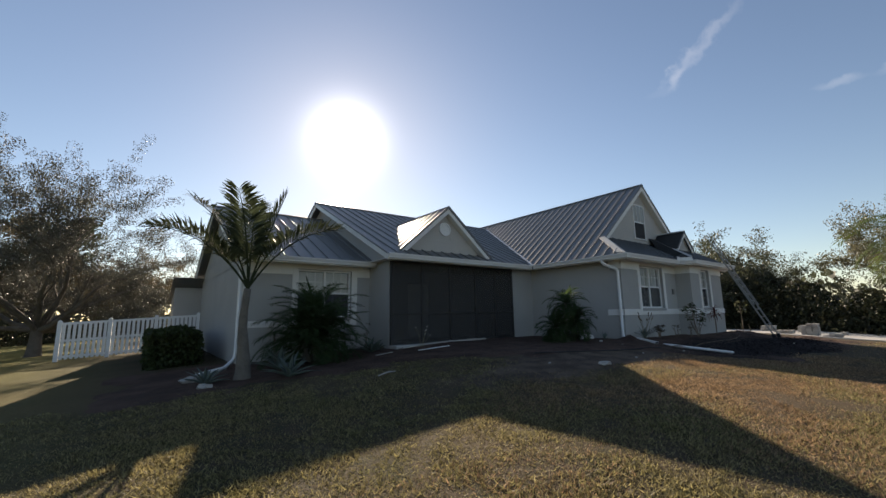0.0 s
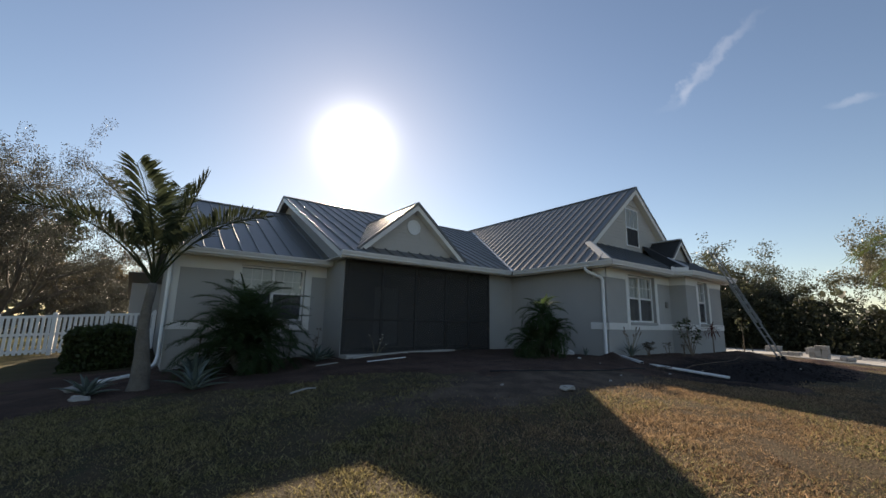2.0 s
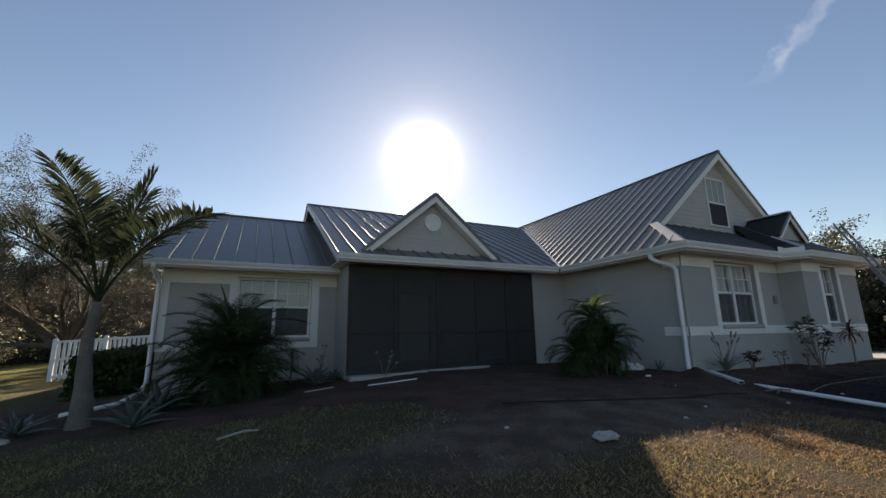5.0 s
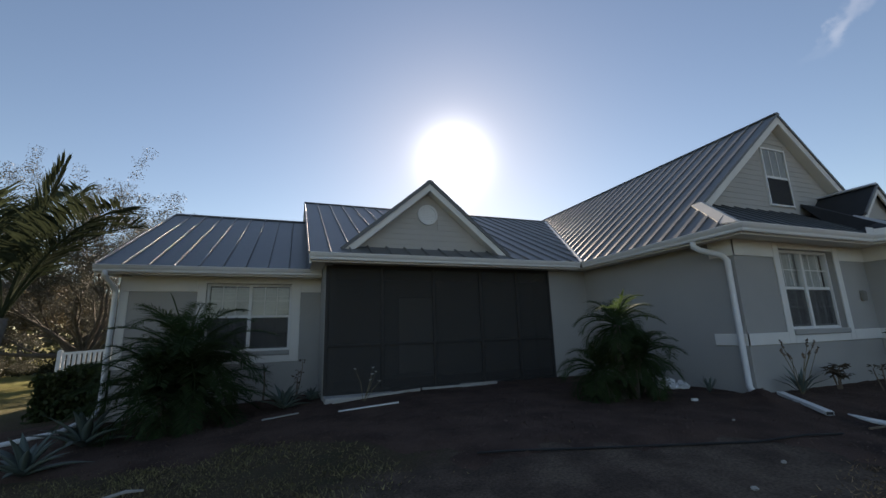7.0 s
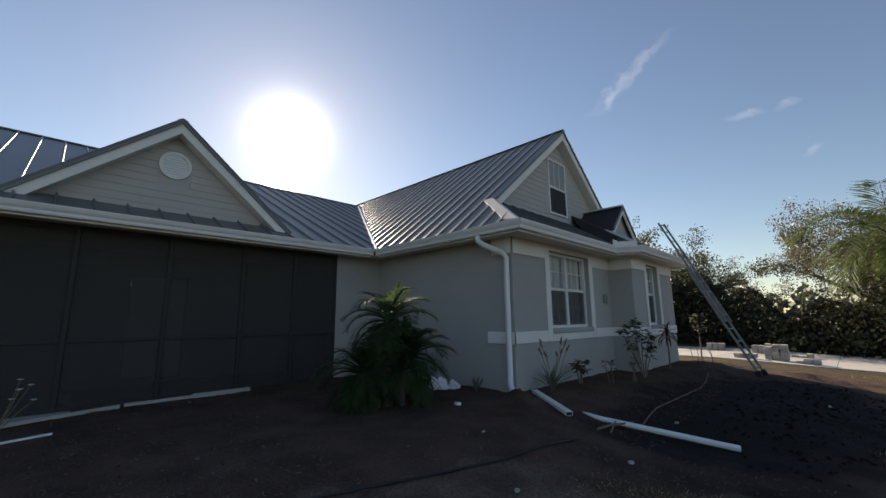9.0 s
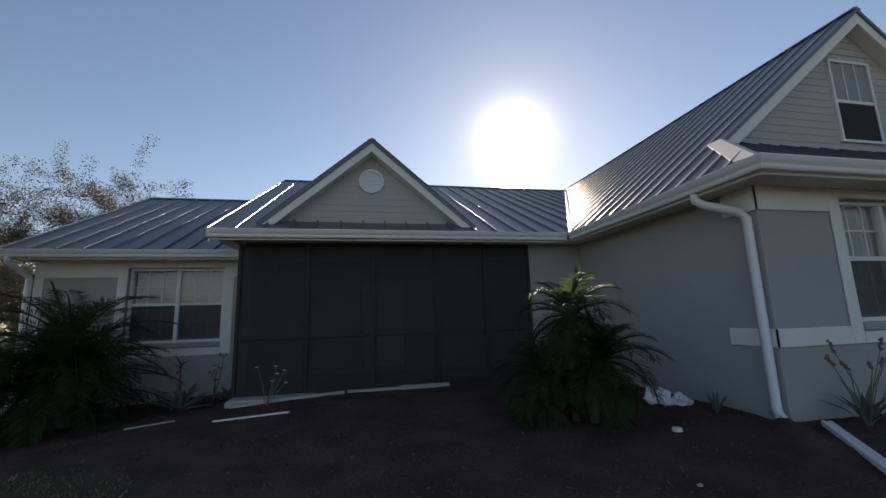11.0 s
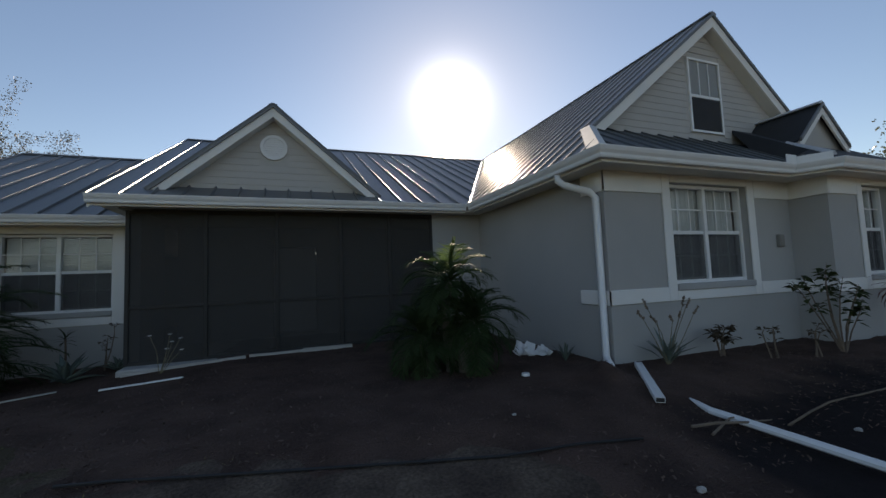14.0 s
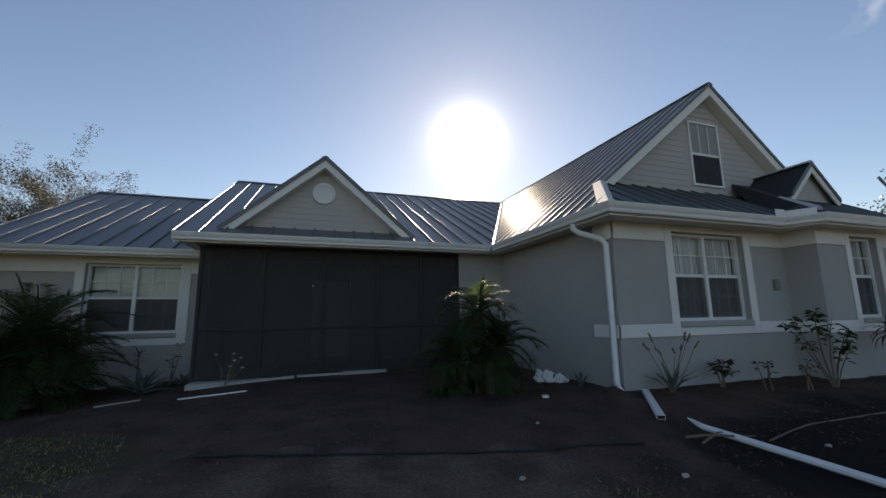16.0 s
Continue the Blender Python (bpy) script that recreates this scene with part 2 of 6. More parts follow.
DRYSTEM = material("dry_stem", (0.22, 0.19, 0.12), 0.9, vary=0.2, scale=9, fine=60, bump=0.2)
PETAL = material("white_petal", (0.85, 0.84, 0.80), 0.6, vary=0.05, scale=8, fine=60, bump=0.05)
VINYL = material("fence_vinyl", (0.82, 0.82, 0.82), 0.4, vary=0.03, scale=2, fine=40, bump=0.02)
ALU = material("ladder_aluminium", (0.36, 0.36, 0.35), 0.5, metal=0.5, vary=0.12, scale=5, fine=60, bump=0.05)
RUBBER = material("black_rubber", (0.02, 0.02, 0.022), 0.7, vary=0.15, scale=6, fine=60, bump=0.1)
STONE = material("pale_stone", (0.42, 0.40, 0.37), 0.9, vary=0.15, scale=6, fine=50, bump=0.6)
PLASTICBAG = material("white_plastic", (0.82, 0.82, 0.82), 0.35, vary=0.05, scale=6, fine=30, bump=0.1)
WOODSTICK = material("dead_wood", (0.20, 0.15, 0.11), 0.9, vary=0.25, scale=6, fine=50, bump=0.5)
SHED = material("shed_paint", (0.74, 0.74, 0.72), 0.7, vary=0.05, scale=1, fine=40, bump=0.05)
SHINGLE = material("shed_roof", (0.35, 0.33, 0.30), 0.8, vary=0.1, scale=1.5, fine=25, bump=0.2)


def ground_material():
    """Lawn: green and straw-dry patches, worn sandy soil near the flower bed."""
    m = bpy.data.materials.new("lawn")
    m.use_nodes = True
    n, l = m.node_tree.nodes, m.node_tree.links
    b = n["Principled BSDF"]
    b.inputs["Roughness"].default_value, b.inputs["Specular IOR Level"].default_value = 0.95, 0.2
    geo = n.new("ShaderNodeNewGeometry")

    def noise_tex(scale, detail=5):
        t = n.new("ShaderNodeTexNoise")
        t.inputs["Scale"].default_value, t.inputs["Detail"].default_value = scale, detail
        l.new(geo.outputs["Position"], t.inputs["Vector"])
        return t

    def span(value, lo, hi):
        r = n.new("ShaderNodeMapRange")
        r.inputs["From Min"].default_value, r.inputs["From Max"].default_value = lo, hi
        l.new(value, r.inputs["Value"])
        return r.outputs[0]

    def mixed(fac, a, c):
        x = n.new("ShaderNodeMix")
        x.data_type = "RGBA"
        l.new(fac, x.inputs[0])
        for socket, v in ((6, a), (7, c)):
            if isinstance(v, tuple):
                x.inputs[socket].default_value = (*v, 1)
            else:
                l.new(v, x.inputs[socket])
        return x.outputs[2]

    patches, clumps, blades = noise_tex(0.55), noise_tex(5.5), noise_tex(42, 4)
    lawn = mixed(span(patches.outputs["Fac"], 0.38, 0.62), (0.05, 0.048, 0.025), (0.10, 0.076, 0.045))
    lawn = mixed(span(clumps.outputs["Fac"], 0.35, 0.75), lawn, (0.09, 0.062, 0.038))
    # worn soil: an oval in front of the bed
    off = n.new("ShaderNodeVectorMath")
    off.operation = "SUBTRACT"
    off.inputs[1].default_value = (-3.7, -1.2, 0)
    l.new(geo.outputs["Position"], off.inputs[0])
    squash = n.new("ShaderNodeVectorMath")
    squash.operation = "MULTIPLY"
    squash.inputs[1].default_value = (0.22, 0.70, 0)
    l.new(off.outputs[0], squash.inputs[0])
    far = n.new("ShaderNodeVectorMath")
    far.operation = "LENGTH"
    l.new(squash.outputs[0], far.inputs[0])
    add = n.new("ShaderNodeMath")
    l.new(far.outputs["Value"], add.inputs[0])
    worn_noise = noise_tex(1.7, 8)
    l.new(worn_noise.outputs["Fac"], add.inputs[1])
    soil = mixed(span(noise_tex(2.6, 8).outputs["Fac"], 0.4, 0.62), (0.08, 0.058, 0.045), (0.145, 0.108, 0.08))
    # the open field to the west is greener
    where = n.new("ShaderNodeSeparateXYZ")
    l.new(geo.outputs["Position"], where.inputs[0])
    field = mixed(span(noise_tex(0.25).outputs["Fac"], 0.4, 0.65), (0.17, 0.165, 0.04), (0.25, 0.215, 0.065))
    lawn = mixed(span(where.outputs["X"], -12.0, -17.0), lawn, field)
    ground = mixed(span(add.outputs[0], 1.15, 1.5), soil, lawn)
    shade = n.new("ShaderNodeHueSaturation")
    grain = n.new("ShaderNodeMapRange")
    grain.inputs["To Min"].default_value, grain.inputs["To Max"].default_value = 0.1, 1.8
    l.new(blades.outputs["Fac"], grain.inputs["Value"])
    l.new(grain.outputs[0], shade.inputs["Value"])
    l.new(ground, shade.inputs["Color"])
    l.new(shade.outputs[0], b.inputs["Base Color"])
    bump_node = n.new("ShaderNodeBump")
    bump_node.inputs["Strength"].default_value, bump_node.inputs["Distance"].default_value = 0.9, 0.04
    l.new(blades.outputs["Fac"], bump_node.inputs["Height"])
    l.new(bump_node.outputs[0], b.inputs["Normal"])
    return m


LAWN = ground_material()
BLADE = leaf_material("grass_blade", (0.165, 0.155, 0.072), (0.225, 0.185, 0.10), 0.4, 0.6, 0.8)
STRAW = leaf_material("dry_grass_blade", (0.29, 0.21, 0.13), (0.205, 0.135, 0.083), 0.35, 0.7, 0.7)


# ---- mesh helpers ----
class Shape:
    """Collects vertices and faces."""

    def __init__(self):
        self.v, self.f = [], []

    def add(self, verts, faces):
        k = len(self.v)
        self.v += [tuple(p) for p in verts]
        self.f += [tuple(i + k for i in face) for face in faces]
        return self

    def box(self, x0, x1, y0, y1, z0, z1):
        x0, x1, y0, y1, z0, z1 = min(x0, x1), max(x0, x1), min(y0, y1), max(y0, y1), min(z0, z1), max(z0, z1)
        return self.add([(x, y, z) for z in (z0, z1) for x, y in ((x0, y0), (x1, y0), (x1, y1), (x0, y1))],
                        [(3, 2, 1, 0), (4, 5, 6, 7), (0, 1, 5, 4), (1, 2, 6, 5), (2, 3, 7, 6), (3, 0, 4, 7)])

    def soft_box(self, x0, x1, y0, y1, z0, z1, c=0.006):
        """A box with chamfered edges."""
        lo, hi = Vector((min(x0, x1), min(y0, y1), min(z0, z1))), Vector((max(x0, x1), max(y0, y1), max(z0, z1)))
        c = min(c, 0.3 * min(hi - lo))
        bm = bmesh.new()
        for sx in (0, 1):
            for sy in (0, 1):
                for sz in (0, 1):
                    p = Vector((hi[0] if sx else lo[0], hi[1] if sy else lo[1], hi[2] if sz else lo[2]))
                    s = Vector((-c if sx else c, -c if sy else c, -c if sz else c))
                    for keep in range(3):
                        q = p + s
                        q[keep] = p[keep]
                        bm.verts.new(q)
        bmesh.ops.convex_hull(bm, input=bm.verts[:])
        bm.verts.index_update()
        self.add([v.co.copy() for v in bm.verts], [[v.index for v in face.verts] for face in bm.faces])
        bm.free()
        return self

    def ring(self, x0, x1, y0, y1, z0, z1, a, b, c, d):
        """An upright slab along x with a hole a..b, c..d through it."""
        v = []
        for y in (y0, y1):
            v += [(x0, y, z0), (x1, y, z0), (x1, y, z1), (x0, y, z1), (a, y, c), (b, y, c), (b, y, d), (a, y, d)]
        f = []
        for k in range(4):
            n = (k + 1) % 4
            f += [(k, n, 4 + n, 4 + k), (12 + k, 12 + n, 8 + n, 8 + k), (8 + k, 8 + n, n, k), (4 + k, 4 + n, 12 + n, 12 + k)]
        return self.add(v, f)

    def prism(self, poly, way):
        """A closed solid: a flat polygon swept along a vector."""
        way = Vector(way)
        poly = [Vector(p) for p in poly]
        n = len(poly)
        normal = Vector((0, 0, 0))
        for a, b in zip(poly, poly[1:] + poly[:1]):
            normal += a.cross(b)
        if normal.dot(way) > 0:
            poly.reverse()
        verts = poly + [p + way for p in poly]
        faces = [tuple(range(n)), tuple(range(2 * n - 1, n - 1, -1))]
        faces += [(i, i + n, (i + 1) % n + n, (i + 1) % n) for i in range(n)]
        return self.add(verts, faces)

    def tube(self, points, radii, sides=6, caps=True, flat=1.0):
        """A bent pipe along points; flat squashes it on one axis."""
        points = [Vector(p) for p in points]
        rings = []
        side = None
        for i, p in enumerate(points):
            ahead = (points[min(i + 1, len(points) - 1)] - points[max(i - 1, 0)]).normalized()
            if side is None:
                side = ahead.cross(Vector((0, 0, 1)) if abs(ahead.z) < 0.9 else Vector((1, 0, 0))).normalized()
            else:
                side = (side - ahead * side.dot(ahead)).normalized()
            up = side.cross(ahead)
            r = radii[i] if isinstance(radii, (list, tuple)) else radii
            rings.append([p + (side * math.cos(a) + up * math.sin(a) * flat) * r for a in (math.tau * (k + 0.5) / sides for k in range(sides))])
        verts = [q for ring in rings for q in ring]
        faces = []
        for i in range(len(points) - 1):
            for k in range(sides):
                a, b = i * sides + k, i * sides + (k + 1) % sides
                faces.append((a, b, b + sides, a + sides))
        if caps:
            faces += [tuple(range(sides - 1, -1, -1)), tuple(range(len(verts) - sides, len(verts)))]
        return self.add(verts, faces)

    def mesh(self, name, mat, smooth=False):
        me = bpy.data.meshes.new(name)
        me.from_pydata(self.v, [], self.f)
        me.materials.append(mat)
        if smooth:
            me.polygons.foreach_set("use_smooth", [True] * len(me.polygons))
        me.update()
        return me


def quick_mesh(name, verts, corners, mat):
    """A mesh of many equal faces from arrays; corners: 3 or 4 to a face, in order."""
    me = bpy.data.meshes.new(name)
    nv, nf = len(verts), len(verts) // corners
    me.vertices.add(nv)
    me.vertices.foreach_set("co", np.asarray(verts, np.float32).ravel())
    me.loops.add(nv)
    me.loops.foreach_set("vertex_index", np.arange(nv, dtype=np.int32))
    me.polygons.add(nf)
    me.polygons.foreach_set("loop_start", np.arange(0, nv, corners, dtype=np.int32))
    me.materials.append(mat)
    me.update(calc_edges=True)
    return me


def part(name, shape, mat, parent, label="", smooth=False):
    ob = new(name, shape.mesh(name, mat, smooth) if isinstance(shape, Shape) else shape)
    ob.parent = parent
    if label:
        ob["label"] = label
    return ob


def thing(name, label, category, at=(0, 0, 0), group="", kind=""):
    ob = new(name)
    ob.location = at
    return tagged(ob, label, category, group, kind)


def solid(name, shape, mat, label, category, at=(0, 0, 0), group="", kind="", smooth=False):
    ob = new(name, shape.mesh(name, mat, smooth))
    ob.location = at
    return tagged(ob, label, category, group, kind)


# ---- ground ----
def lawn_np(x, y):
    left, front, right = np.maximum(-x - 4.5, 0), np.maximum(-y - 0.5, 0), np.maximum(x - 7, 0)
    hollow = 0.13 * np.exp(-((x - 0.3) ** 2 + (y + 1.9) ** 2) / 1.0)
    return -hollow - 2.2 * (1 - np.exp(-0.034 * left)) - 0.45 * (1 - np.exp(-0.22 * front)) * np.exp(-0.2 * left) - 0.45 * (1 - np.exp(-0.12 * right))


def lawn_z(x, y):
    return float(lawn_np(x, y))


def steps(near0, near1, size, far):
    """Grid lines: even between near0 and near1, widening out to far on both sides."""
    inner = list(np.arange(near0, near1 + size / 2, size))
    out, d, p = [], size, near1
    while p < far:
        d *= 1.22
        p += d
        out.append(p)
    back, d, p = [], size, near0
    while p > -far:
        d *= 1.22
        p -= d
        back.append(p)
    return back[::-1] + inner + out


gx, gy = steps(-20, 20, 0.35, 1500), steps(-14, 20, 0.35, 1500)
shape = Shape()
verts = []
for y in gy:
    for x in gx:
        r = 0.02 * noise.noise((x * 0.9, y * 0.9, 0)) if abs(x) < 30 and abs(y) < 30 else 0
        verts.append((x, y, lawn_z(x, y) + r))
w = len(gx)
shape.add(verts, [(j * w + i, j * w + i + 1, (j + 1) * w + i + 1, (j + 1) * w + i) for j in range(len(gy) - 1) for i in range(w - 1)])
solid("ground", shape, LAWN, "patchy green and straw-coloured lawn sloping away from the house", "lawn", kind="structure", smooth=True)

# flower bed: mulch that thins out into the lawn, with heaps of dug soil
HEAPS = ((-0.14, 0.06, 0.15, 0.27), (1.3, -3.0, 0.08, 0.7), (2.5, -2.9, 0.11, 0.7), (3.7, -2.8, 0.13, 0.65), (5.0, -2.7, 0.10, 0.6), (7.3, -2.6, 0.10, 0.45), (6.6, -0.9, 0.12, 0.5), (5.4, -1.1, 0.10, 0.5), (4.6, -3.5, 0.05, 0.8))


def bed_front(x):
    """The bed's outer edge, as y."""
    if x < -7.2:
        return 2.1
    if x < -5.0:
        return 2.1 - 2.4 * (x + 7.2) / 2.2
    if x < -1.9:
        return -0.3 - 0.8 * (x + 5.0) / 3.1
    if x < -0.6:
        return -1.1 - 2.6 * (x + 1.9) / 1.3
    return -3.7


def bed_z(x, y):
    inside = y - bed_front(x)
    inside = min(inside, 8.4 - x, x + 12.4)
    ragged = 0.9 * noise.noise((x * 0.7, y * 0.7, 3)) + 0.45 * noise.noise((x * 2.3, y * 2.3, 5))
    lift = max(-0.10, min(0.035, 0.10 * (inside + ragged)))
    lift += 0.018 * noise.noise((x * 4, y * 4, 1)) + 0.010 * noise.noise((x * 11, y * 11, 2))
    for hx, hy, hz, hr in HEAPS:
        d2 = ((x - hx) ** 2 + (y - hy) ** 2) / (hr * hr)
        if d2 < 6:
            lift += hz * math.exp(-d2) * (1 + 0.5 * noise.noise((x * 3, y * 3, 9)))
    return lawn_z(x, y) + lift


STEP = 0.085
bx, by = np.arange(-12.6, 9.8, STEP), np.arange(-5.4, 6.4, STEP)
bed = Shape()
verts = [(x, y, bed_z(x, y)) for y in by for x in bx]
w = len(bx)
mulch_faces = []
for j in range(len(by) - 1):
    for i in range(w - 1):
        x, y = bx[i], by[j]
        if verts[j * w + i][2] < lawn_z(x, y) - 0.06:
            continue
        mulch_faces.append((j * w + i, j * w + i + 1, (j + 1) * w + i + 1, (j + 1) * w + i))
bed.add(verts, mulch_faces)
mulch_mesh = bed.mesh("mulch_bed", MULCH, True)
tagged(new("mulch_bed", mulch_mesh), "dug flower bed of brown mulch with black soil heaps", "flower bed", kind="structure")


# ---- house ----
house = thing("house", "single-storey gray stucco house with white trim and a standing-seam metal roof", "house")
EAVE = 2.72       # top of the roof's edge
SOFFIT_Z = 2.58


def wall_front(name, x0, x1, y, z0, z1, opening=None, label="", thick=0.2):
    """A wall along x whose outer face is at y; opening: x0, x1, z0, z1."""
    s = Shape()
    if opening:
        s.ring(x0, x1, y, y + thick, z0, z1, *opening)
    else:
        s.box(x0, x1, y, y + thick, z0, z1)
    return part(name, s, STUCCO, house, label)


def wall_side(name, x, y0, y1, z0, z1, thick=0.2, label=""):
    return part(name, Shape().box(x, x + thick, y0, y1, z0, z1), STUCCO, house, label)


# right wing
WY, WX = 0.43, 0.40
BAY_Y, BAY_X0, BAY_X1 = -0.10, 4.27, 7.15
wall_front("wall", WX, 4.47, WY, -0.4, SOFFIT_Z, (1.58, 3.22, 1.02, 2.47))
wall_side("wall", WX, WY + 0.2, 17.0, -0.4, SOFFIT_Z)
wall_side("wall", BAY_X0, BAY_Y + 0.2, WY, -0.4, SOFFIT_Z)
wall_front("wall", BAY_X0, BAY_X1, BAY_Y, -0.4, SOFFIT_Z, (5.17, 5.98, 1.02, 2.47))
wall_side("wall", BAY_X1 - 0.2, BAY_Y + 0.2, WY, -0.4, SOFFIT_Z)
wall_front("wall", BAY_X1 - 0.2, 7.8, WY, -0.4, SOFFIT_Z)
wall_side("wall", 7.6, WY + 0.2, 17.0, -0.4, SOFFIT_Z)
wall_front("wall", WX, 7.8, 17.0, -0.4, SOFFIT_Z)
# main part: low returns beside the screened entry, back wall of the entry
MY = 4.20
wall_side("wall", -6.02, MY + 0.1, 5.63, -0.4, SOFFIT_Z)
wall_front("wall", -0.7, WX, MY, -0.4, SOFFIT_Z)
wall_front("wall", -5.82, WX, 6.6, -0.2, SOFFIT_Z, (-3.9, -2.9, 0.08, 2.12))
wall_front("wall", -6.0, WX, 16.0, -0.4, SOFFIT_Z)
# left wing
LY = 5.63
wall_front("wall", -9.85, -6.02, LY, -0.8, 2.46, (-8.36, -6.65, 0.87, 2.32))
wall_side("wall", -9.85, LY + 0.2, 14.6, -0.8, 2.46)
wall_front("wall", -9.85, -6.02, 14.6, -0.8, 2.46)

# white stucco bands, 25 mm proud of the walls
PROUD = 0.025


def band_front(x0, x1, y, z0, z1):
    part("trim_band", Shape().soft_box(x0, x1, y - PROUD, y - 0.002, z0, z1, 0.008), TRIM, house, "white stucco band")


def band_side(x, y0, y1, z0, z1, out=-1):
    a, b = (x - PROUD, x - 0.002) if out < 0 else (x + 0.002, x + PROUD)
    part("trim_band", Shape().soft_box(a, b, y0, y1, z0, z1, 0.008), TRIM, house, "white stucco band")


F0 = 2.30
band_front(WX - PROUD, 1.42, WY, F0, SOFFIT_Z)
band_front(1.42, 1.58, WY, 0.79, SOFFIT_Z)
band_front(3.22, 3.38, WY, 0.79, SOFFIT_Z)
band_front(1.58, 3.22, WY, 2.475, SOFFIT_Z)
band_front(3.38, BAY_X0 - PROUD, WY, F0, SOFFIT_Z)
band_front(WX - PROUD, 1.42, WY, 0.79, 0.985)
band_front(1.58, 3.22, WY, 0.79, 0.925)
band_front(3.38, BAY_X0 - PROUD, WY, 0.79, 0.985)
band_side(WX, WY - PROUD, 0.98, 0.79, 0.985)
band_side(WX, WY - PROUD, 0.85, F0, SOFFIT_Z)
band_side(BAY_X0, BAY_Y - PROUD, WY, F0, SOFFIT_Z)
band_side(BAY_X0, BAY_Y - PROUD, WY, 0.79, 0.985)
band_front(BAY_X0, 5.03, BAY_Y, F0, SOFFIT_Z)
band_front(5.03, 5.17, BAY_Y, 0.79, SOFFIT_Z)
band_front(5.98, 6.12, BAY_Y, 0.79, SOFFIT_Z)
band_front(5.17, 5.98, BAY_Y, 2.475, SOFFIT_Z)
band_front(6.12, BAY_X1, BAY_Y, F0, SOFFIT_Z)
band_front(BAY_X0, 5.03, BAY_Y, 0.79, 0.985)
band_front(5.17, 5.98, BAY_Y, 0.79, 0.925)
band_front(6.12, BAY_X1, BAY_Y, 0.79, 0.985)
LF = 2.14
band_front(-9.85 - PROUD, -8.52, LY, LF, 2.46)
band_front(-8.52, -8.36, LY, 0.62, 2.46)
band_front(-6.65, -6.46, LY, 0.62, 2.46)
band_front(-8.36, -6.65, LY, 2.325, 2.46)
band_front(-9.85 - PROUD, -8.52, LY, 0.62, 0.80)
band_front(-8.36, -6.65, LY, 0.62, 0.765)
band_front(-6.46, -6.02, LY, LF, 2.46)
band_front(-9.85 - PROUD, -9.72, LY, 0.80, LF)
band_side(-9.85, LY - PROUD, LY + 0.5, LF, 2.46)
band_side(-9.85, LY - PROUD, LY + 0.5, 0.62, 0.80)


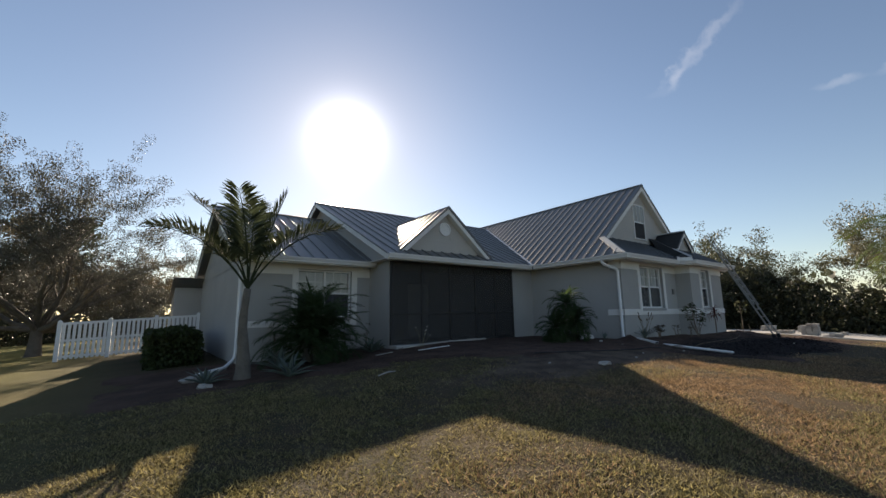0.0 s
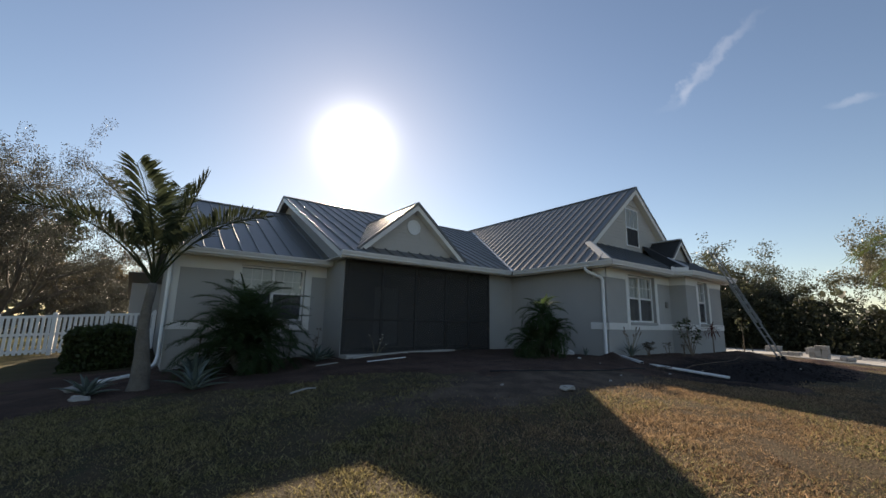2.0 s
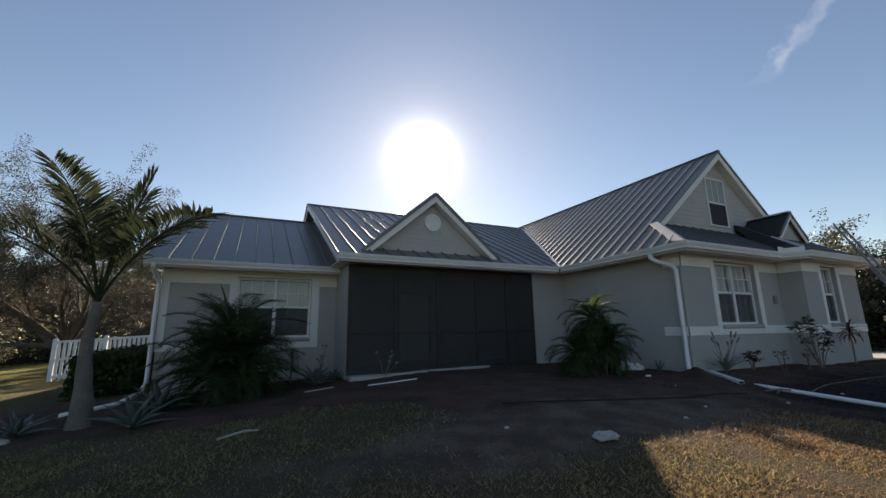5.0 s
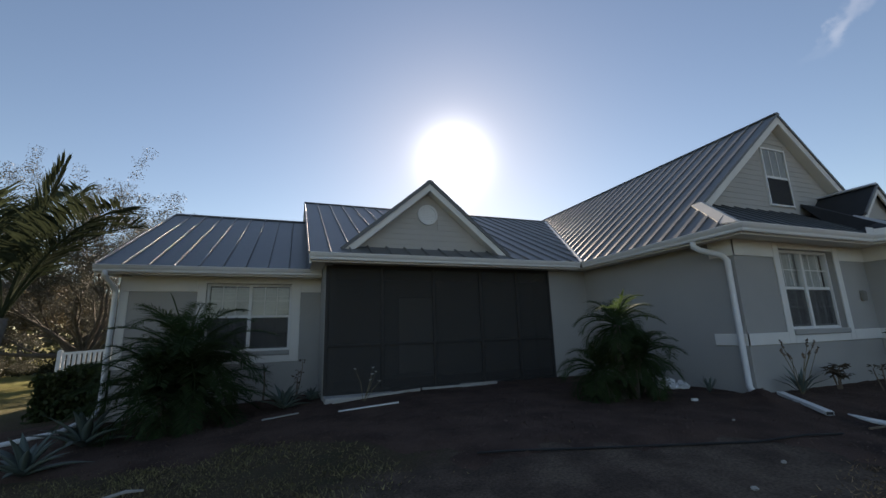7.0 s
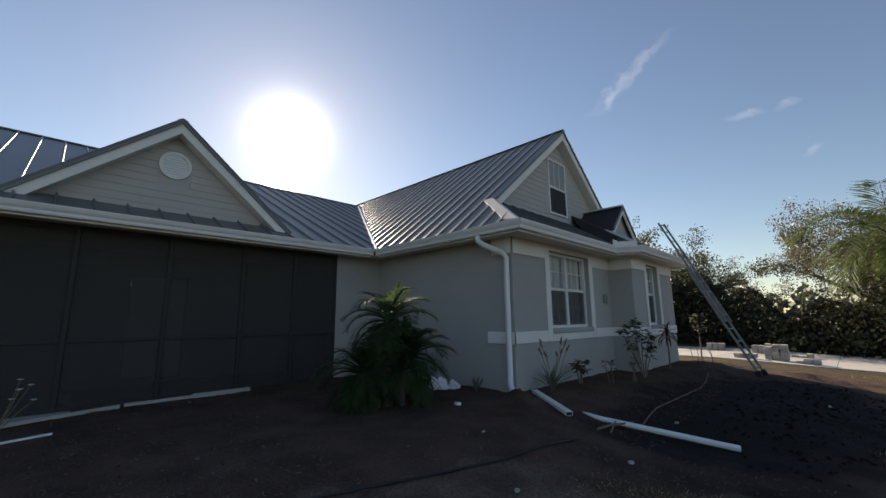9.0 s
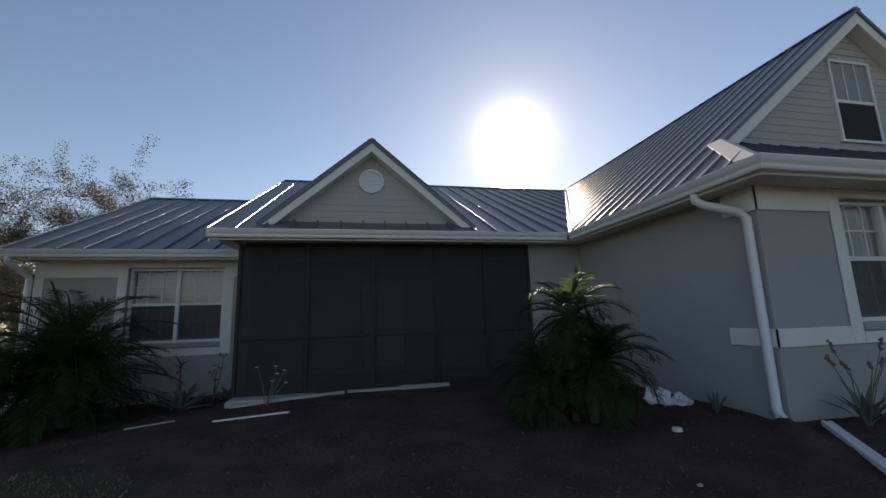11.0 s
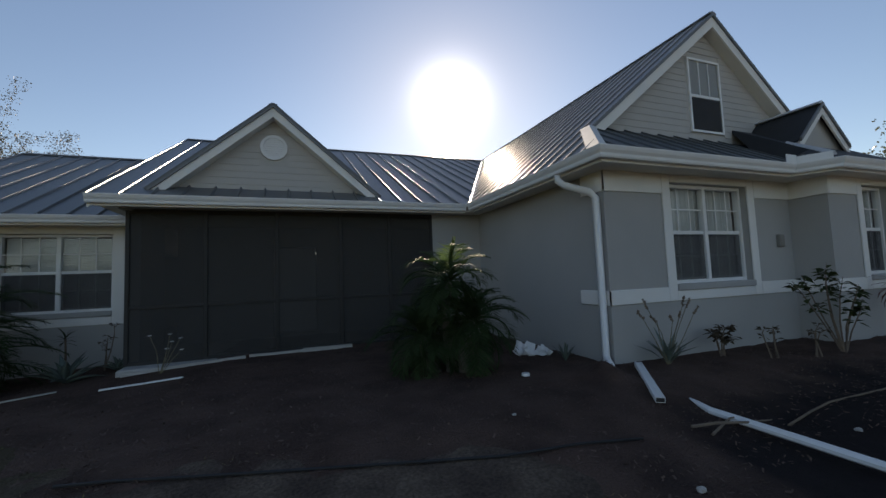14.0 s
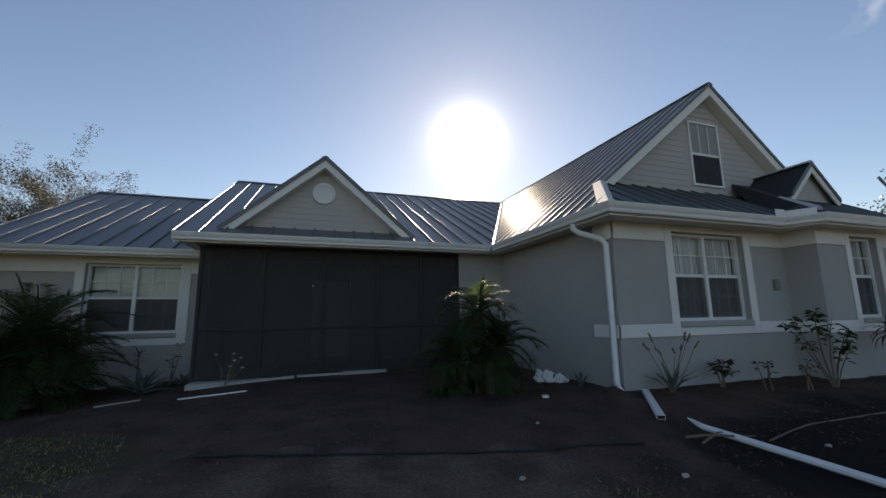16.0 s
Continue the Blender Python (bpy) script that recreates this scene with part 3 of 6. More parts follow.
# windows: double-hung pairs set back in the wall
def window(x0, x1, y, z0, z1, units, grid=(3, 2), back=0.09, blind="full", sill=True, label="white vinyl sash window with grids in both sashes"):
    """A window in a wall whose outer face is at y."""
    yy = y + back
    s = Shape()
    s.ring(x0, x1, yy, yy + 0.09, z0, z1, x0 + 0.05, x1 - 0.05, z0 + 0.045, z1 - 0.045)
    win = part("window", s, FRAME, house, label)
    wide = (x1 - x0 - 0.10) / units
    for u in range(1, units):
        c = x0 + 0.05 + u * wide
        part("mullion", Shape().soft_box(c - 0.035, c + 0.035, yy - 0.005, yy + 0.085, z0 + 0.045, z1 - 0.045), FRAME, win)
    zm = (z0 + z1) / 2 + 0.02
    for u in range(units):
        a = x0 + 0.05 + u * wide + (0.035 if u else 0)
        b = x0 + 0.05 + (u + 1) * wide - (0.035 if u < units - 1 else 0)
        part("upper_sash", Shape().soft_box(a, b, yy + 0.02, yy + 0.06, zm - 0.03, zm + 0.025), FRAME, win)
        for k in range(1, grid[0]):
            c = a + (b - a) * k / grid[0]
            part("muntin", Shape().box(c - 0.009, c + 0.009, yy + 0.032, yy + 0.05, zm + 0.025, z1 - 0.045), FRAME, win)
        for k in range(1, grid[1]):
            c = zm + 0.025 + (z1 - 0.07 - zm) * k / grid[1]
            part("muntin", Shape().box(a, b, yy + 0.0325, yy + 0.0495, c - 0.009, c + 0.009), FRAME, win)
        for k in range(1, grid[0]):
            c = a + (b - a) * k / grid[0]
            part("muntin", Shape().box(c - 0.009, c + 0.009, yy + 0.046, yy + 0.064, z0 + 0.085, zm - 0.031), FRAME, win)
        for k in range(1, grid[1]):
            c = z0 + 0.085 + (zm - 0.031 - z0 - 0.085) * k / grid[1]
            part("muntin", Shape().box(a + 0.03, b - 0.03, yy + 0.0465, yy + 0.0635, c - 0.009, c + 0.009), FRAME, win)
        part("lower_sash", Shape().ring(a, b, yy + 0.035, yy + 0.075, z0 + 0.045, zm - 0.03, a + 0.03, b - 0.03, z0 + 0.085, zm - 0.031), FRAME, win)
        for lo, hi, d in ((zm + 0.02, z1 - 0.04, 0.041), (z0 + 0.08, zm - 0.02, 0.055)):
            pane = part("pane", Shape().add([(a + 0.005, yy + d, lo), (b - 0.005, yy + d, lo), (b - 0.005, yy + d, hi), (a + 0.005, yy + d, hi)], [(0, 1, 2, 3)]), GLASS, win)
            pane.visible_shadow = False
        net = part("insect_screen", Shape().box(a + 0.004, b - 0.004, yy + 0.026, yy + 0.0275, z0 + 0.05, zm - 0.02), HALFSCREEN, win, "dark insect screen")
        net.visible_shadow = False
    if blind == "full":
        slats, rows_of = Shape(), []
        z = z1 - 0.06
        while z > z0 + 0.08:
            rows_of += [(x0 + 0.06, yy + 0.12, z), (x1 - 0.06, yy + 0.12, z), (x1 - 0.06, yy + 0.15, z - 0.026), (x0 + 0.06, yy + 0.15, z - 0.026)]
            z -= 0.033
        m = len(rows_of) // 4
        slats.add(rows_of, [(4 * k, 4 * k + 1, 4 * k + 2, 4 * k + 3) for k in range(m)] + [(4 * k + 3, 4 * k + 2, 4 * k + 5, 4 * k + 4) for k in range(m - 1)])
        part("blind", slats, CURTAIN, win, "closed pale horizontal blind")
    elif blind == "curtain":
        cloth = Shape()
        n = 70
        top, low = [], []
        for k in range(n + 1):
            x = x0 + 0.04 + (x1 - x0 - 0.08) * k / n
            d = yy + 0.14 + 0.022 * math.sin(k * 1.35) + 0.01 * math.sin(k * 0.53)
            top.append((x, d, z1))
            low.append((x, d, z0))
        cloth.add(top + low, [(k, k + 1, n + 2 + k, n + 1 + k) for k in range(n)])
        part("curtain", cloth, CURTAIN, win, "drawn pale pleated curtain")
    if sill:
        part("sill", Shape().soft_box(x0 - 0.0, x1 + 0.0, y - 0.05, yy, z0 - 0.09, z0 - 0.001, 0.01), STUCCO, win, "gray stucco sill")
    return win


window(1.58, 3.22, WY, 1.02, 2.47, 2, (3, 2), blind="curtain")
window(5.17, 5.98, BAY_Y, 1.02, 2.47, 1, (3, 2), blind="curtain")
window(-8.36, -6.65, LY, 0.87, 2.32, 2, (3, 2), blind="full")

# soffits and fascia
for box in ((0.0, WX, 0.0, 3.78), (WX, 8.2, 0.0, WY + 0.2), (3.88, 7.5, -0.45, 0.0)):
    part("soffit", Shape().box(*box, SOFFIT_Z, SOFFIT_Z + 0.02), SOFFIT, house, "off-white soffit under the eaves")
part("soffit", Shape().box(-6.30, WX, 3.78, 6.8, SOFFIT_Z + 0.004, SOFFIT_Z + 0.024), SOFFIT, house, "off-white soffit under the eaves")
part("soffit", Shape().box(-10.1, -6.02, 5.17, LY + 0.2, 2.46, 2.48), SOFFIT, house, "off-white soffit under the eaves")


def gutter_run(points, z, label="white aluminium gutter"):
    """Gutter and fascia along a line of corners (x, y), mitred where they turn; the outer side is on the right of the way."""
    pts = [Vector((*q, z)) for q in points]
    outs = []
    for a, b in zip(pts, pts[1:]):
        outs.append((b - a).normalized().cross(Vector((0, 0, 1))))
    mitre = [outs[0]]
    for m, n in zip(outs, outs[1:]):
        mitre.append((m + n) / (1 + m.dot(n)))
    mitre.append(outs[-1])
    trough_outline = ((0, 0), (0.075, 0), (0.085, 0.02), (0.088, 0.05), (0.11, 0.085), (0.125, 0.125), (0.125, 0.14), (0.11, 0.14), (0.095, 0.10), (0.0, 0.10))
    board_outline = ((-0.025, -0.03), (-0.002, -0.03), (-0.002, 0.12), (-0.025, 0.12))
    for k in range(len(pts) - 1):
        for name, outline in (("gutter", trough_outline), ("fascia", board_outline)):
            n = len(outline)
            verts = [pts[i] + mitre[i] * o + Vector((0, 0, h)) for i in (k, k + 1) for o, h in outline]
            faces = [(i, (i + 1) % n, (i + 1) % n + n, i + n) for i in range(n)] + [tuple(range(n - 1, -1, -1)), tuple(range(n, 2 * n))]
            part(name, Shape().add(verts, faces), GUTTER, house, label if name == "gutter" else "")


GZ = 2.58
gutter_run([(0.0, 3.66), (0.0, 0.0), (3.60, 0.0), (3.86, -0.45), (7.5, -0.45), (7.68, 0.0), (8.2, 0.0)], GZ)
gutter_run([(-6.36, 3.78), (-0.12, 3.78)], GZ)
gutter_run([(-10.16, 5.17), (-6.04, 5.17)], 2.46)
# white splash guard where the gutter turns
part("splash_guard", Shape().box(3.30, 3.535, -0.126, -0.118, 2.70, 2.84).prism([(3.535, -0.118, 2.70), (3.543, -0.126, 2.70), (3.745, -0.46, 2.70), (3.737, -0.46, 2.70)], (0, 0, 0.12)), GUTTER, house, "white sheet-metal splash guard")

# ---- roofs ----


def clip(poly, axis, limit, keep_less):
    out = []
    for p, q in zip(poly, poly[1:] + poly[:1]):
        a, b = p[axis] - limit, q[axis] - limit
        if not keep_less:
            a, b = -a, -b
        if a <= 0:
            out.append(p)
        if a * b < 0:
            t = a / (a - b)
            out.append((p[0] + (q[0] - p[0]) * t, p[1] + (q[1] - p[1]) * t))
    return out


# cross-sections of the seams: folded flat on the steep roof, upright on the low ones
LOW_RIB = ((-0.020, 0), (0.033, 0), (0.027, 0.016), (0.014, 0.025), (-0.014, 0.025))
TALL_RIB = ((-0.018, 0), (0.024, 0), (0.012, 0.036), (0.004, 0.040), (-0.010, 0.038))


def roof_plane(name, place, poly, spacing, mat=None, start=0.0, label="", ribs=True, rib=LOW_RIB):
    """Standing-seam panels over a flat outline. place(u, v) gives the point; u runs along the eave, v up the slope, both as plan lengths."""
    mat = mat or ROOF
    roof = new(name)
    roof.parent = house
    if label:
        roof["label"] = label
    o, eu, ev = Vector(place(0, 0)), Vector(place(1, 0)) - Vector(place(0, 0)), Vector(place(0, 1)) - Vector(place(0, 0))
    up = eu.cross(ev).normalized()
    if up.z < 0:
        up = -up
    us = [p[0] for p in poly]
    k = math.floor((min(us) - start) / spacing)
    while start + k * spacing < max(us):
        a, b = start + k * spacing, start + (k + 1) * spacing
        strip = clip(clip(list(poly), 0, a, False), 0, b, True)
        k += 1
        if len(strip) < 3:
            continue
        s = Shape().prism([Vector(place(*p)) for p in strip], up * -0.02)
        if ribs:
            line = clip(clip(list(poly), 0, max(a, min(us) + 1e-4) - 1e-5, False), 0, max(a, min(us) + 1e-4) + 1e-5, True)
            if len(line) >= 3:
                v0, v1 = min(p[1] for p in line), max(p[1] for p in line)
                if v1 - v0 > 0.05:
                    u = max(a, min(us))
                    side = eu.normalized()
                    p0, p1 = Vector(place(u, v0)), Vector(place(u, v1))
                    s.prism([p0 + side * across_rib + up * high for across_rib, high in rib], p1 - p0)
        part("roof_panel", s, mat, roof)
    return roof


def cap(p0, p1, wide=0.09, high=0.03, mat=None, name="ridge_cap", label=""):
    """A folded metal cap along an edge."""
    p0, p1 = Vector(p0), Vector(p1)
    ahead = (p1 - p0).normalized()
    side = ahead.cross(Vector((0, 0, 1))).normalized()
    up = side.cross(ahead)
    s = Shape().prism([p0 + side * wide + up * -0.035, p0 + side * wide * 0.9 + up * -0.005, p0 + up * (high + 0.012), p0 - side * wide * 0.9 + up * -0.005, p0 - side * wide + up * -0.035], p1 - p0)
    part(name, s, mat or ROOF, house, label)


RS, RX, RZ = 0.82, 4.10, EAVE + 0.82 * 4.10           # right wing: steep roof with its ridge along y
GY = 1.25                                             # front edge of its gable
roof_plane("roof", lambda u, v: (v, u, EAVE + RS * v), [(0.0, 0.0), (GY, 0.97), (GY, RX), (17.4, RX), (10.13, 3.62), (3.72, 0.0)], 0.36, start=0.05, label="steep gray standing-seam roof of the gabled wing")
roof_plane("roof", lambda u, v: (8.2 - v, u, EAVE + RS * v), [(0.0, 0.0), (GY, 0.97), (GY, RX), (17.4, RX), (17.4, 0.0)], 0.39, label="steep gray standing-seam roof of the gabled wing")
SK = 0.62
roof_plane("skirt_roof", lambda u, v: (u, v, EAVE + SK * v), [(0.0, 0.0), (4.35, 0.0), (4.35, 1.6), (1.30, 1.6), (0.97, GY)], 0.39, SHADEDROOF, label="low metal skirt roof under the gable, its shade painted dark")
roof_plane("skirt_roof", lambda u, v: (u, v, EAVE + SK * v), [(4.35, 0.0), (8.2, 0.0), (7.0, 1.6), (4.35, 1.6)], 1.0, FELT, label="bare black underlayment", ribs=False)
cap((RX, GY - 0.01, RZ), (RX, 17.4, RZ), 0.09, 0.012)
# pale folded flashing over the hip: a broad leaf on the steep side, a narrow one on the skirt
hip_low, hip_top = Vector((0.03, 0.04, EAVE + 0.05)), Vector((0.97, GY, EAVE + RS * 0.97 + 0.05))
hip_leaf, hip_lip = Vector((0.0, 0.21, 0.0)), Vector((0.11, 0.0, 0.0))
hip_cap = part("hip_cap", Shape().prism([hip_low, hip_top, hip_top + hip_leaf, hip_low + hip_leaf + Vector((0.06, 0.10, 0.05))], (0.02, 0, -0.045)), FLASH, house, "pale folded hip flashing")
part("hip_lip", Shape().prism([hip_low + Vector((0.004, 0, 0)), hip_top + Vector((0.004, 0, 0)), hip_top + hip_lip, hip_low + hip_lip], (0, 0.01, -0.04)), FLASH, hip_cap)

# gable wall with lap siding and its window
GW = 1.50                                              # face of the gable wall
slope_in = lambda x: RZ - RS * abs(x - RX) - 0.10
gable = Shape()
base = EAVE + SK * GW - 0.05
half = (RZ - 0.10 - base) / RS
gable.prism([(RX - half, GW, base), (RX + half, GW, base), (RX, GW, RZ - 0.10)], (0, 0.15, 0))
gable_wall = part("gable_wall", gable, SIDING, house, "beige lap siding")
z = base + 0.02
WIN = (3.62, 4.42, 3.83, 5.20)
while z < RZ - 0.25:
    h = 0.125
    reach = (RZ - 0.12 - z - h) / RS
    spans = [(RX - reach, RX + reach)]
    if z + h > WIN[2] - 0.08 and z < WIN[3] + 0.08:
        spans = [(RX - reach, WIN[0] - 0.07), (WIN[1] + 0.07, RX + reach)]
    for a, b in spans:
        if b - a > 0.08:
            part("siding_board", Shape().add([(a, GW - 0.015, z), (b, GW - 0.015, z), (b, GW - 0.006, z + h), (a, GW - 0.006, z + h), (a, GW, z), (b, GW, z), (b, GW, z + h), (a, GW, z + h)],
                 [(0, 1, 2, 3), (4, 5, 1, 0), (3, 2, 6, 7), (0, 3, 7, 4), (1, 5, 6, 2)]), SIDING, gable_wall)
    z += h
gw = Shape().ring(WIN[0] - 0.04, WIN[1] + 0.04, GW - 0.045, GW - 0.002, WIN[2] - 0.04, WIN[3] + 0.04, *WIN)
gable_window = part("window", gw, FRAME, house, "white attic sash window in the gable")
zm = 4.50
part("upper_sash", Shape().soft_box(WIN[0], WIN[1], GW - 0.035, GW - 0.012, zm - 0.03, zm + 0.03), FRAME, gable_window)
for c in (WIN[0] + 0.27, WIN[0] + 0.53):
    part("muntin", Shape().box(c - 0.01, c + 0.01, GW - 0.03, GW - 0.014, zm + 0.03, WIN[3]), FRAME, gable_window)
part("pane", Shape().add([(WIN[0], GW - 0.024, zm + 0.03), (WIN[1], GW - 0.024, zm + 0.03), (WIN[1], GW - 0.024, WIN[3]), (WIN[0], GW - 0.024, WIN[3])], [(0, 1, 2, 3)]), GLASS, gable_window)
part("pane", Shape().add([(WIN[0], GW - 0.016, WIN[2]), (WIN[1], GW - 0.016, WIN[2]), (WIN[1], GW - 0.016, zm - 0.03), (WIN[0], GW - 0.016, zm - 0.03)], [(0, 1, 2, 3)]), GLASS, gable_window)
part("insect_screen", Shape().box(WIN[0], WIN[1], GW - 0.030, GW - 0.0285, WIN[2], zm - 0.03), HALFSCREEN, gable_window, "dark insect screen")
# sheets behind the panes paint in the dim room and reflected sky
part("pane_tone", Shape().box(WIN[0], WIN[1], GW - 0.011, GW - 0.003, WIN[2], zm), DIMROOM, gable_window, "dark sheet painted for the dim room")
part("pane_tone", Shape().box(WIN[0], WIN[1], GW - 0.011, GW - 0.003, zm, WIN[3]), SIDING, gable_window, "pale sheet painted for the reflected sky")


def rake(x_top, z_top, x_low, slope, y0, y1, high, mat=TRIM, name="rake_board"):
    """A sloping board under a roof edge, from the apex down to x_low, between y0 and y1."""
    if name == "rake_board":
        low = z_top - slope * abs(x_low - x_top)
        part("rake_edge", Shape().prism([(x_top, y0 - 0.012, z_top + 0.02), (x_low, y0 - 0.012, low + 0.02), (x_low, y0 - 0.012, low - 0.045), (x_top, y0 - 0.012, z_top - 0.045)], (0, 0.05, 0)), ROOF, house, "dark metal roof edge")
        z_top, y0, y1 = z_top - 0.047, y0 + 0.02, y1 + 0.02
    z_low = z_top - slope * abs(x_low - x_top)
    part(name, Shape().prism([(x_top, y0, z_top), (x_low, y0, z_low), (x_low, y0, z_low - high), (x_top, y0, z_top - high)], (0, y1 - y0, 0)), mat, house, "white rake board")


rake(RX, RZ - 0.022, 0.97, RS, GY, GY + 0.03, 0.20)
rake(RX, RZ - 0.022, 7.25, RS, GY, GY + 0.03, 0.20)
rake(RX, RZ - 0.24, 1.2, RS, GY + 0.03, GW, 0.02, SOFFIT, "rake_soffit")
rake(RX, RZ - 0.24, 7.0, RS, GY + 0.03, GW, 0.02, SOFFIT, "rake_soffit")

# bay roof, still in black underlayment, with its small gable
BZ = EAVE
roof_plane("bay_roof", lambda u, v: (u, v - 0.45, BZ + SK * v), [(3.84, 0.0), (7.5, 0.0), (6.95, 0.55), (6.95, 2.0), (4.75, 2.0), (4.35, 0.55)], 1.0, FELT, label="bare black underlayment", ribs=False)
part("bay_roof_side", Shape().prism([(3.84, -0.45, BZ), (4.35, 0.10, BZ + SK * 0.55), (4.75, 1.55, BZ + SK * 2.0), (4.20, 0.6, 2.9), (3.62, 0.0, BZ)], (0, 0, -0.02)), FELT, house)
SX, SZ, SYF = 5.52, 4.13, 0.55
for sign in (-1, 1):
    roof_plane("small_gable_roof", lambda u, v, sign=sign: (SX + sign * v, u, SZ - 0.97 * v), [(SYF - 0.12, 0.0), (2.9 if sign > 0 else 1.6, 0.0), (2.2 if sign > 0 else 1.6, 0.85), (SYF - 0.12, 0.80)], 1.0, FELT, label="bare black underlayment", ribs=False)
    rake(SX, SZ - 0.022, SX + sign * 0.74, 0.97, SYF - 0.14, SYF - 0.11, 0.15)
part("small_gable_wall", Shape().prism([(SX - 0.85, SYF, SZ - 0.88), (SX + 0.85, SYF, SZ - 0.88), (SX, SYF, SZ - 0.05)], (0, 0.1, 0)), SIDING, house)
cap((SX, SYF - 0.13, SZ + 0.005), (SX, 1.5, SZ + 0.005), 0.10, 0.02, GALV, "ridge_cap", "bright unpainted ridge flashing")
cap((4.35, -0.20, EAVE + 0.20), (4.62, 0.55, EAVE + 0.62), 0.05, 0.02, GALV, "valley_flashing")

# main roof
MS, MRY = 0.476, 10.13
MRZ = EAVE + MS * (MRY - 3.78)
roof_plane("roof", lambda u, v: (u, 3.78 + v, EAVE + MS * v), [(-6.38, 0.0), (0.0, 0.0), (3.60, MRY - 3.78), (-6.38, MRY - 3.78)], 0.41, start=-6.38, label="gray standing-seam main roof", rib=TALL_RIB)
roof_plane("roof", lambda u, v: (u, 16.48 - v, EAVE + MS * v), [(-6.38, 0.0), (4.1, 0.0), (4.1, MRY - 3.78), (-6.38, MRY - 3.78)], 0.41, start=-6.38, label="gray standing-seam main roof", rib=TALL_RIB)
cap((-6.38, MRY, MRZ), (3.6, MRY, MRZ), 0.12)
cap((0.0, 3.74, EAVE + 0.03), (3.58, MRY, MRZ + 0.03), 0.06, 0.0, GALV, "valley_flashing", "bright valley flashing")
part("rake_board", Shape().prism([(-6.36, 3.78, EAVE - 0.02), (-6.36, MRY, MRZ - 0.02), (-6.36, 16.48, EAVE - 0.02), (-6.36, 16.48, EAVE - 0.2), (-6.36, MRY, MRZ - 0.2), (-6.36, 3.78, EAVE - 0.2)], (0.03, 0, 0)), GUTTER, house)
part("gable_wall", Shape().prism([(-6.05, 4.0, 2.55), (-6.05, 16.2, 2.55), (-6.05, MRY, MRZ - 0.1)], (0.15, 0, 0)), STUCCO, house)

# left wing roof
LS, LE = 0.488, 2.60
LRZ = LE + LS * (MRY - 5.17)
roof_plane("roof", lambda u, v: (u, 5.17 + v, LE + LS * v), [(-10.18, 0.0), (-5.9, 0.0), (-5.9, MRY - 5.17), (-10.18, MRY - 5.17)], 0.43, start=-10.18, label="gray standing-seam roof of the low wing", rib=TALL_RIB)
roof_plane("roof", lambda u, v: (u, 15.09 - v, LE + LS * v), [(-10.18, 0.0), (-5.9, 0.0), (-5.9, MRY - 5.17), (-10.18, MRY - 5.17)], 0.43, start=-10.18, label="gray standing-seam roof of the low wing", rib=TALL_RIB)
cap((-10.18, MRY, LRZ), (-6.0, MRY, LRZ), 0.12)
part("rake_board", Shape().prism([(-10.16, 5.17, LE - 0.02), (-10.16, MRY, LRZ - 0.02), (-10.16, 15.09, LE - 0.02), (-10.16, 15.09, LE - 0.2), (-10.16, MRY, LRZ - 0.2), (-10.16, 5.17, LE - 0.2)], (0.03, 0, 0)), GUTTER, house)
part("gable_wall", Shape().prism([(-9.85, 5.4, 2.44), (-9.85, 14.9, 2.44), (-9.85, MRY, LRZ - 0.12)], (0.15, 0, 0)), STUCCO, house)

# low lean-to behind the left wing
roof_plane("rear_roof", lambda u, v: (u, 17.2 - v, 1.72 + 0.32 * v), [(-10.98, 0.0), (-6.0, 0.0), (-6.0, 3.0), (-10.98, 3.0)], 0.43, start=-10.98, label="low metal roof of the lean-to")
part("wall", Shape().prism([(-10.86, 15.2, -0.9), (-10.86, 17.0, -0.9), (-10.86, 17.0, 1.72), (-10.86, 15.2, 2.30)], (4.6, 0, 0)), STUCCO, house)

# gable over the entry
PX, PZ, PS, PY = -3.76, 4.60, 0.856, 4.15
for sign in (-1, 1):
    roof_plane("entry_gable_roof", lambda u, v, sign=sign: (PX + sign * v, u, PZ - PS * v), [(PY, 0.0), (7.86, 0.0), (4.28, 1.98), (PY, 1.98)], 0.41, start=PY, label="gray metal roof of the entry gable")
    rake(PX, PZ - 0.022, PX + sign * 1.95, PS, PY, PY + 0.03, 0.17)
    rake(PX, PZ - 0.22, PX + sign * 1.8, PS, PY + 0.03, 4.42, 0.02, SOFFIT, "rake_soffit")
    cap((PX, 7.83, PZ - 0.02), (PX + sign * 1.95, 4.34, PZ - PS * 1.95), 0.05, 0.0, ROOF, "valley_flashing")
cap((PX, PY + 0.0, PZ), (PX, 7.83, PZ), 0.08, 0.008)
FY = 4.42
entry_gable = part("gable_wall", Shape().prism([(PX - 1.95, FY, PZ - PS * 1.95 - 0.05), (PX + 1.95, FY, PZ - PS * 1.95 - 0.05), (PX, FY, PZ - 0.06)], (0, 0.12, 0)), SIDING, house, "beige gable wall")
z = PZ - PS * 1.95 + 0.05
